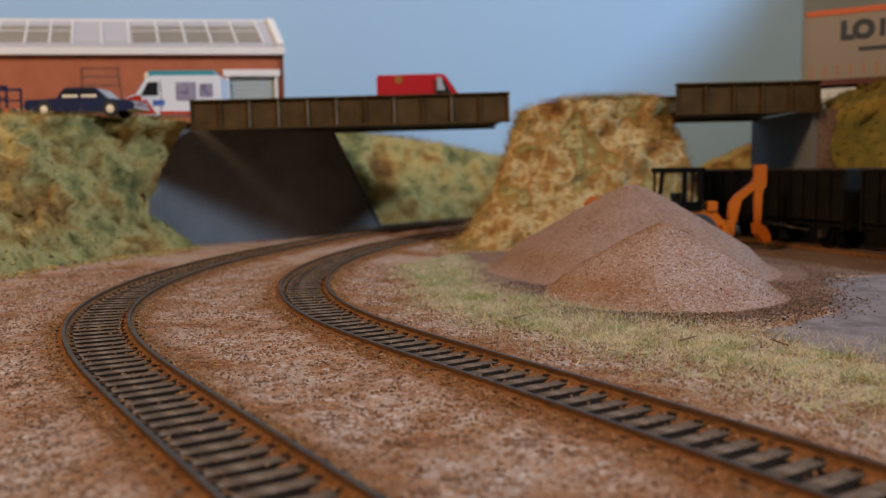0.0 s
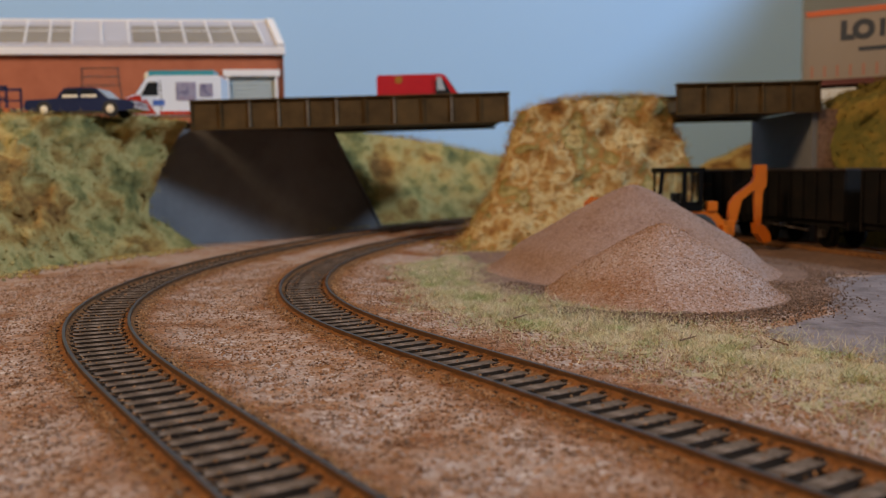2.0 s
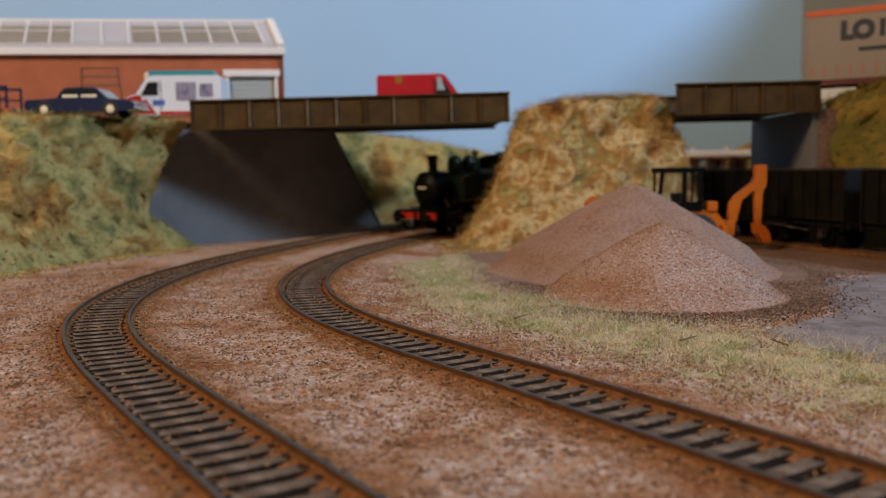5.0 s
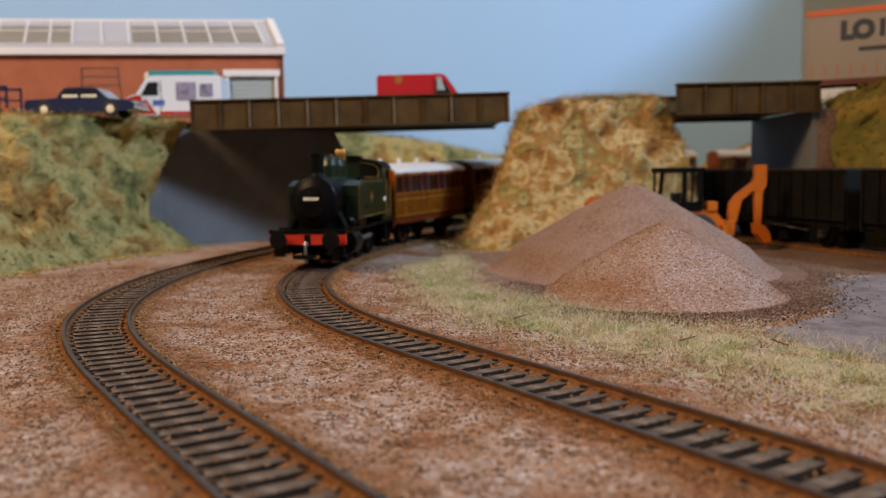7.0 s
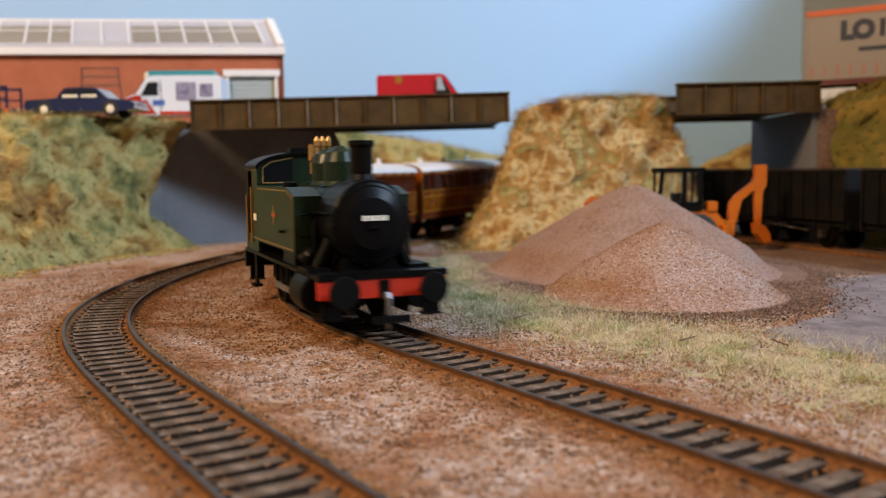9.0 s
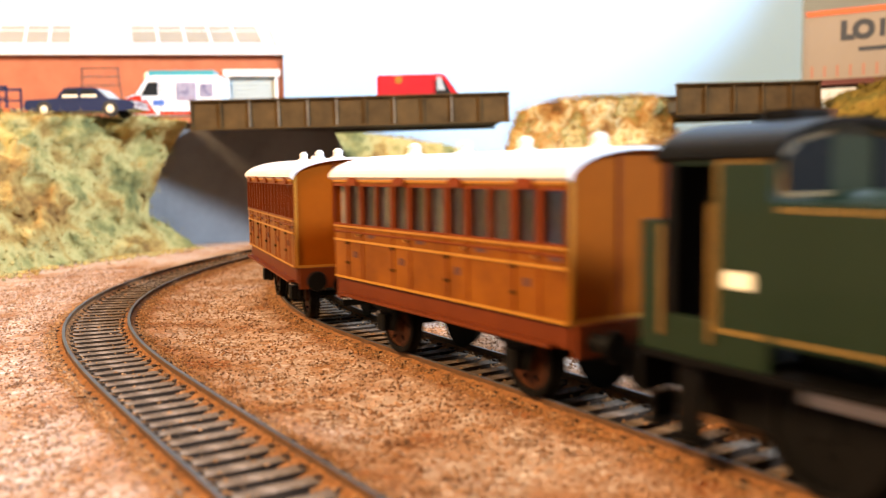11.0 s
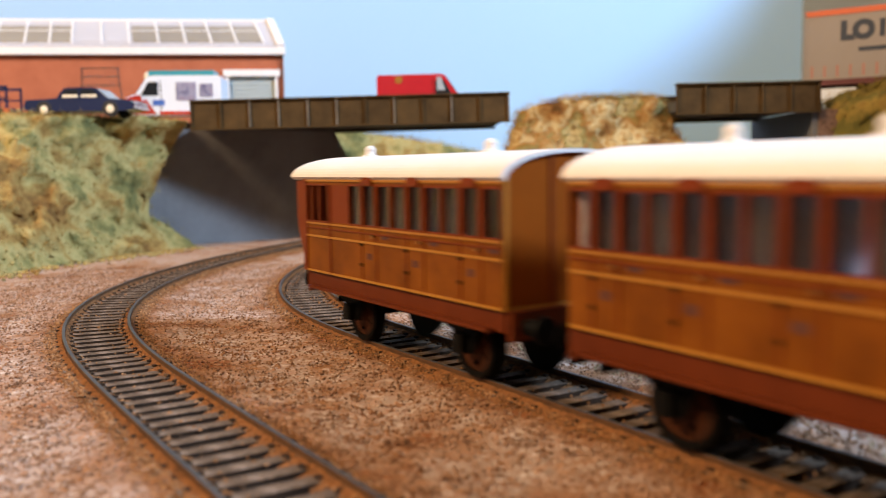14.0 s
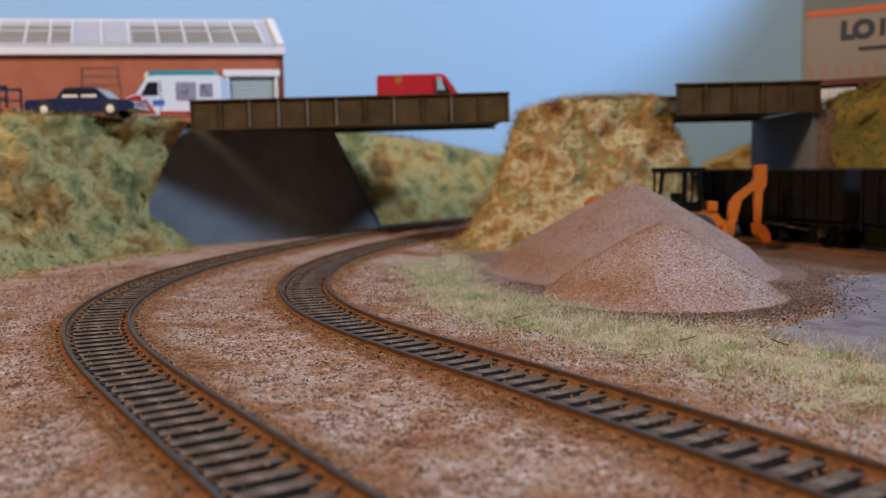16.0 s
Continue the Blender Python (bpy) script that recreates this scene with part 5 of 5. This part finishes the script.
def boxy_van(name, label, m, length, height, width, paint, group=""):
    """A panel van with its nose towards +x."""
    t = thing(name, label, "van", m, group)
    h, L = height, length / 2
    side = [(-L, 3.2), (-L, h - 1.2), (-L + 1.2, h), (L * 0.42, h), (L * 0.52, h - 0.8), (L * 0.76, h * 0.6), (L * 0.97, h * 0.5), (L, h * 0.36), (L, 3.2)]
    b = part("body", prism(side, "y", -width, width), paint, t, bevel=0.8)
    for s in (1, -1):
        y = s * width
        part("side_window", prism([(L * 0.30, h * 0.56), (L * 0.66, h * 0.56), (L * 0.5, h * 0.86), (L * 0.30, h * 0.86)], "y", y, y + s * 0.2), DARKGLASS, b, "dark cab side window")
        part("door_line", box(L * 0.24, L * 0.255, min(y, y + s * 0.12), max(y, y + s * 0.12), 4, h * 0.9), MATTBLACK, b)
        part("headlight", turned([(0, 1.3), (1, 1.0)], (L - 0.2, s * (width - 2.2), h * 0.3), (L + 0.6, s * (width - 2.2), h * 0.3), 12), CHROME, b)
    part("windscreen", prism([(L * 0.53, h * 0.93), (L * 0.55, h * 0.95), (L * 0.77, h * 0.62), (L * 0.75, h * 0.61)], "y", -width + 1, width - 1), DARKGLASS, b, "dark windscreen")
    part("bumper", box(L - 0.5, L + 1.0, -width, width, 3.2, 5.2), MATTBLACK, t)
    part("bumper", box(-L - 1.0, -L + 0.5, -width, width, 3.2, 5.2), MATTBLACK, t)
    road_wheels(t, (-L * 0.58, L * 0.6), width - 0.2, 4.4)
    return t, b, L


v, b, L = boxy_van("delivery_van", "plain bright red delivery van on the road bridge", mm(-11.8, 557, 71.6, 0, -1, 1), 55, 27.5, 12.0, VANRED)
part("emblem", prism(arc_points(-14, 24.5, 2.4, 0, 360, 16)[:-1], "y", -12.2, -12.0), GOLDLINE, b, "small yellow roundel")
part("window_patch", prism([(9.5, 17.5), (14.5, 17.5), (12.2, 25.5), (9.5, 25.5)], "y", -12.45, -12.22), PALEGLASS, b, "pale cab window")
v, b, L = boxy_van("ambulance_van", "white emergency van with red nose and teal roof bar", mm(-163, 548, 72.2, 0, 0, 183), 58, 27, 11.5, VANWHITE)
part("roof_bar", box(-24, 15, -8, 8, 27.0, 30.4), TEAL, v, "teal roof sign bar", bevel=0.5)
part("beacon", turned([(0, 1.8), (0.8, 1.6), (1, 0.6)], (18, 0, 25.5), (18, 0, 30.2), 14), CREAM, v)
part("nose_panel", prism([(15.5, 6), (19.5, 15.2), (21.4, 15.5), (28.4, 13.0), (29.6, 9.8), (29.6, 5.4), (24, 5.4), (22.5, 9), (18, 9)], "y", -11.9, 11.9), RED, b, "red nose panel")
for s in (1, -1):
    y = s * 11.5
    part("red_flash", prism([(10, 4), (24, 4), (20, 11), (16, 13)], "y", y, y + s * 0.25), RED, b, "red flash")
    part("blue_mark", box(5, 12, min(y, y + s * 0.2), max(y, y + s * 0.2), 9, 12.5), BLUEMARK, b, "blue bar marking")
    part("picture_panel", box(-14, -2, min(y, y + s * 0.2), max(y, y + s * 0.2), 12, 23), LILAC, b, "lilac picture panel")
    part("red_sill", box(-27, 8, min(y, y + s * 0.25), max(y, y + s * 0.25), 3.6, 5.6), RED, b)
    part("rear_panel", box(-24, -16, min(y, y + s * 0.2), max(y, y + s * 0.2), 14, 22), LILAC, b)

t = thing("road_trailer", "small dark wire-sided road trailer", "trailer", mm(-262, 505, 72.2, 0, 0, 0))
part("bed", box(-22, 19, -9, 9, 4.5, 6.0), NAVY, t)
for x in (-22, -8, 5, 18):
    for y in (-8.6, 8.6):
        part("stake", box(x, x + 1.2, y - 0.5, y + 0.5, 6, 18), NAVY, t)
for y in (-8.6, 8.6):
    part("rail", box(-22, 19.2, y - 0.6, y + 0.6, 16.6, 18.2), NAVY, t)
    part("rail", box(-22, 19.2, y - 0.5, y + 0.5, 10.6, 11.6), NAVY, t)
part("tail_lamp", box(17, 20.5, -10.4, -9.2, 3.0, 5.4), ORANGERED, t, "orange-red lamp")
road_wheels(t, (-6, 5), 9.4, 3.6)


def lettering(text, size, mat, parent, m, label):
    """Raised letters as a mesh, standing on the local x axis and facing -y."""
    cu = bpy.data.curves.new("letters", "FONT")
    cu.body, cu.size, cu.extrude, cu.offset = text, size / 1000, 0.0001, 0.0011
    ob = new("letters_source", cu)
    me = bpy.data.meshes.new_from_object(ob.evaluated_get(bpy.context.evaluated_depsgraph_get()))
    bpy.data.objects.remove(ob)
    bpy.data.curves.remove(cu)
    me.materials.clear()
    me.materials.append(mat)
    o = new("letters", me)
    o.parent, o.matrix_basis = parent, m @ pose(0, 0, 0, 90, 0, 0) @ Matrix.Diagonal((0.98, 1, 1, 1))
    o["label"] = label
    return o


def box_trailer():
    t = thing("lorry_trailer", "beige box lorry trailer with dark lettering and an orange-red roof edge", "lorry trailer", mm(229.3, 560, 71.0, 0, 0, -35))
    b = part("box_body", box(0, 78, 0, 30, 22.5, 63.5), TRAILERSIDE, t, bevel=0.4)
    part("roof_rail", box(-0.4, 78.4, -0.5, 30.5, 61.6, 65.0), ORANGERED, t, "orange-red top rail", bevel=0.3)
    part("skirt", box(0, 78, 0.2, 29.8, 19.0, 22.48), MAROON, t, "dark maroon underframe skirt")
    part("corner_post", box(-0.5, 1.0, -0.5, 1.0, 22, 64), TRAILERSIDE, b)
    lettering("LO", 14.6, INK, b, mm(20.6, -0.1, 46.6), "dark navy capital letters")
    part("letter_stroke", box(42.4, 45.4, -0.2, 0.0, 46.4, 57.0), INK, b, "dark navy letter stroke")
    part("writing_bar", box(31, 52, -0.2, 0.0, 38.5, 41.0), INK, b, "thin dark bar of small writing")
    for i in range(10):
        part("red_bar", box(3.8 + i * 7.4, 5.2 + i * 7.4, -0.2, 0, 24.0, 31.0), FADEDRED, b, "short faded red bar")
    for x in (8, 66):
        part("landing_leg", box(x, x + 2, 4, 6, 0, 19), MATTBLACK, t)
    part("toolbox", box(6, 30, 1.5, 6, 9, 17), VANWHITE, t, "white underframe box", bevel=0.4)
    part("chassis", box(2, 76, 11, 19, 14, 19), MATTBLACK, t)
    road_wheels(t, (52, 64), 13.0, 6.0)
    for c in [o for o in t.children if o.name.startswith("wheel")]:
        c.location.y = 0.015


box_trailer()


# ---------------------------------------------------------------- yard
def backhoe():
    t = thing("backhoe_loader", "orange backhoe loader with a black-framed cab behind the heaps", "digger", mm(2.8, 446, -2.6))
    body = [(92, 9), (92, 19), (105, 22), (134, 21), (138, 16), (138, 9)]
    part("body", prism(body, "y", -8, 8), DIGGER, t, "orange engine and chassis body", bevel=0.8)
    cab = part("cab", box(106.5, 127.0, -8.5, 8.5, 21.0, 25.5), MATTBLACK, t, "black framed cab with clear glazing", bevel=0.4)
    part("cab_roof", box(105.5, 128.0, -9.2, 9.2, 40.2, 42.8), MATTBLACK, cab, bevel=0.8)
    for x0, x1 in ((106.0, 107.8), (117.0, 119.0), (125.2, 127.0)):
        for y in (-8.2,):
            dx = -1.4 if x0 < 110 else 0.0
            part("pillar", prism([(x0 + dx, 25), (x1 + dx, 25), (x1, 40.4), (x0, 40.4)], "y", y - 0.9, y + 0.9), MATTBLACK, cab)
    for x0, x1 in ((107.8, 117.0), (119.0, 125.2)):
        for y in (-8.2, 8.2):
            g = part("cab_glass", box(x0, x1, y - 0.15, y + 0.15, 25.5, 40.2), GLASS, cab, "clear cab glass")
            g.visible_shadow = False
    part("far_pillar", box(106.5, 107.5, 7.6, 8.6, 25, 40.4), MATTBLACK, cab)
    part("far_pillar", box(126.0, 127.0, 7.6, 8.6, 25, 40.4), MATTBLACK, cab)
    part("cab_seat", box(114, 119, -3.5, 3.5, 22, 30), MATTBLACK, cab, bevel=0.8)
    part("fuel_tank", box(129.8, 134.5, -9, -4, 21.2, 25.8), DIGGER, t, bevel=0.4)
    for x, r in ((98, 6.5), (124, 10.0)):
        for s in (1, -1):
            w = part("wheel", turned([(0, r * 0.85), (0.15, r), (0.85, r), (1, r * 0.85), (1, r * 0.55), (0.8, r * 0.5), (0.8, 0.1)], (x, s * 7.5, r), (x, s * 13, r), 26), TYRE, t, "large black tyre")
            part("hub", turned([(0, r * 0.5), (1, r * 0.25)], (x, s * 11.5, r), (x, s * 12.9, r), 16), CREAM, w)
    # loader arms and front shovel
    for y in (-6.5, 6.5):
        part("loader_arm", prism([(112, 20), (110, 23), (90, 26.5), (76, 28), (75, 25.5), (90, 23)], "y", y - 0.9, y + 0.9), DIGGER, t, "orange loader arm")
    part("shovel", prism([(76, 21.5), (77, 28), (73.5, 28.5), (70.5, 25.5), (70, 22.0), (72, 20.5)], "y", -8, 8), DIGGER, t, "orange front shovel", bevel=0.4)
    # rear digging arm
    part("slew_post", box(137.5, 145, -3.5, 3.5, 8, 16), DIGGER, t, bevel=0.5)
    part("boom", prism([(142.0, 13.0), (143.2, 24.5), (146.0, 28.5), (154.8, 35.5), (156.5, 43.0), (160.0, 40.5), (157.8, 33.5), (149.0, 26.0), (146.0, 14.0)], "y", -2.0, 2.0), DIGGER, t, "thick orange boom", bevel=0.4)
    dip = part("dipper", prism([(155.6, 43.8), (161.4, 43.8), (161.6, 34.0), (159.6, 30.0), (159.0, 14.0), (156.4, 13.5), (155.4, 30.0)], "y", -1.6, 1.6), DIGGER, t, "orange dipper arm", bevel=0.4)
    part("bucket", prism([(155.6, 14.0), (159.4, 13.6), (163.0, 9.0), (163.4, 5.0), (160.0, 4.2), (158.6, 6.0), (156.4, 9.0)], "y", -4.0, 4.0), DIGGER, t, "small orange digging bucket", bevel=0.3)
    part("ram", rod((146, 0.0, 31.5), (155, 0.0, 38.5), 0.6, 10), MATTBLACK, t)
    part("stabiliser", box(136.5, 139, -12, -8, 2, 14), DIGGER, t)
    part("stabiliser", box(136.5, 139, 8, 12, 2, 14), DIGGER, t)
    for x in (96, 126):
        part("axle", rod((x + (2 if x < 100 else -2), -8, 7 if x < 100 else 10), (x + (2 if x < 100 else -2), 8, 7 if x < 100 else 10), 1.5, 10), MATTBLACK, t)


backhoe()

SIDING = Line(226, 342, 105.2, (0, 0, 0), 200, 1e9, 1, 0)
build_track("siding_track", SIDING, -200, 270, 1e9, 1e9, "straight siding half buried in brown dirt")


def mineral_wagon():
    t = thing("open_wagon", "sooty black steel open goods wagon with worn rims", "goods wagon", group="siding wagons")
    L, W, z0, z1 = 41.0, 13.2, 13.5, 38.0
    for s in (1, -1):
        sd = part("side_wall", box(-L, L, min(s * W, s * (W - 0.9)), max(s * W, s * (W - 0.9)), z0, z1), WAGON, t, "sooty black ribbed side")
        for i in range(9):
            x = -L + 1 + i * (2 * L - 2) / 8
            part("rib", box(x - 0.7, x + 0.7, min(s * W, s * (W + 1.0)), max(s * W, s * (W + 1.0)), z0, z1 - 1), WAGON, sd)
        part("rim", box(-L, L, min(s * (W - 1.2), s * (W + 1.0)), max(s * (W - 1.2), s * (W + 1.0)), z1, z1 + 1.0), RIM, sd, "worn brown top rim", bevel=0.2)
        part("solebar", box(-L, L, min(s * 9, s * 11), max(s * 9, s * 11), 10.5, z0 - 0.02), WAGON, t)
        part("brake_lever", prism([(-14, 7.5), (20, 9.5), (20, 10.3), (-14, 8.5)], "y", s * 12.4, s * 13.2), RIM, t)
        for x in (-23, 23):
            ax = part("axle_guard", prism([(x - 5, 10.4), (x + 5, 10.4), (x + 2.2, 4.5), (x - 2.2, 4.5)], "y", s * 10.4, s * 11.2), WAGON, t)
            part("axle_box", box(x - 1.6, x + 1.6, min(s * 11.2, s * 13.0), max(s * 11.2, s * 13.0), 5.0, 8.6), RIM, ax, bevel=0.3)
    for x in (-L, L - 0.9):
        e = part("end_wall", box(x, x + 0.9, -W + 0.92, W - 0.92, z0, z1), WAGON, t)
        part("rim", box(x - 0.3, x + 1.2, -W + 1.3, W - 1.3, z1, z1 + 1.0), RIM, e)
    part("floor", box(-L, L, -W + 0.92, W - 0.92, z0, z0 + 1), WAGON, t)
    for x, sg in ((L, 1), (-L, -1)):
        part("headstock", box(min(x, x + sg * 1.4), max(x, x + sg * 1.4), -12.5, 12.5, 9.5, 13.4), WAGON, t)
        buffers(t, x + sg * 1.4, sg, 11.5, 10.0, 2.6)
    for x in (-23, 23):
        wheelset(t, x, 6.2, MATTBLACK)
    return t


def on_siding(s):
    x, y, h = SIDING.at(s)
    return mm(x, y, 0, 0, 0, math.degrees(h))


W1 = mineral_wagon()
W1.matrix_world = on_siding(122)
copy_thing(W1, on_siding(214))
copy_thing(W1, on_siding(30))

# twigs on the grass and a pale chip between the rails
for x, y, a in ((22, 247, 20), (75, 204, 70), (80, 206, 130), (60, 212, 10)):
    t = thing("twig", "tiny dark broken twig lying on the grass", "twig", mm(x, y, -1.6, 0, 0, a), "twigs")
    part("stem", turned([(0, 0.25), (0.6, 0.2), (1, 0.08)], (-2.2, 0, 0), (2.2, 0.3, 0.8), 7), DIRT, t)
    part("side_shoot", turned([(0, 0.15), (1, 0.06)], (0.3, 0.1, 0.4), (1.6, 1.2, 1.6), 6), DIRT, t)


# ---------------------------------------------------------------- what moves
# Arc length of the locomotive's middle along the right-hand track, by time.
PLACE = [(-1, 1052), (2.2, 760), (4.2, 580), (6.3, 398), (7.0, 340), (8.2, 261), (8.5, 234), (9.0, 180), (11.3, -41), (12.5, -154), (13.5, -249), (14.5, -345.5), (16.0, -487), (17, -584)]


def motions():
    ts = np.array([p[0] for p in PLACE], float)
    ss = np.array([p[1] for p in PLACE], float)
    slope = np.gradient(ss, ts)

    def place(t):
        i = int(np.clip(np.searchsorted(ts, t) - 1, 0, len(ts) - 2))
        h = ts[i + 1] - ts[i]
        u = (t - ts[i]) / h
        return ((1 + 2 * u) * (1 - u) ** 2 * ss[i] + u * (1 - u) ** 2 * h * slope[i] + u * u * (3 - 2 * u) * ss[i + 1] + u * u * (u - 1) * h * slope[i + 1])

    def stand(s, half):
        f, r = s - half, s + half
        fx, fy, _ = RIGHT.at(f)
        rx, ry, _ = RIGHT.at(r)
        a, b = Vector((fx, fy, climb(f))), Vector((rx, ry, climb(r)))
        x = (a - b).normalized()
        y = Vector((0, 0, 1)).cross(x).normalized()
        z = x.cross(y)
        c = (a + b) / 2000
        return Matrix(((x.x, y.x, z.x, c.x), (x.y, y.y, z.y, c.y), (x.z, y.z, z.z, c.z), (0, 0, 0, 1)))
    times = [i / 10 for i in range(161)]
    walk(LOCO, [(t, stand(place(t), 20)) for t in times])
    for ax, x in zip(LOCO_AXLES, (20, 0, -20)):
        walk(ax, [(t, mm(x, 0, 9.0, 0, math.degrees(-place(t) / 9.0), 0)) for t in times])
    for r, s in LOCO_RODS:
        rows = []
        for t in times:
            a = -place(t) / 9.0
            rows.append((t, mm(3.6 * s * math.cos(a), 0, -3.6 * s * math.sin(a))))
        walk(r, rows)
    for i, (c, axles) in enumerate(COACHES):
        back = 103.0 + 100.5 * i
        walk(c, [(t, stand(place(t) + back, 23.5)) for t in times])
        for ax, x in zip(axles, (23.5, -23.5)):
            walk(ax, [(t, mm(x, 0, 6.6, 0, math.degrees(-(place(t) + back) / 6.6), 0)) for t in times])


motions()
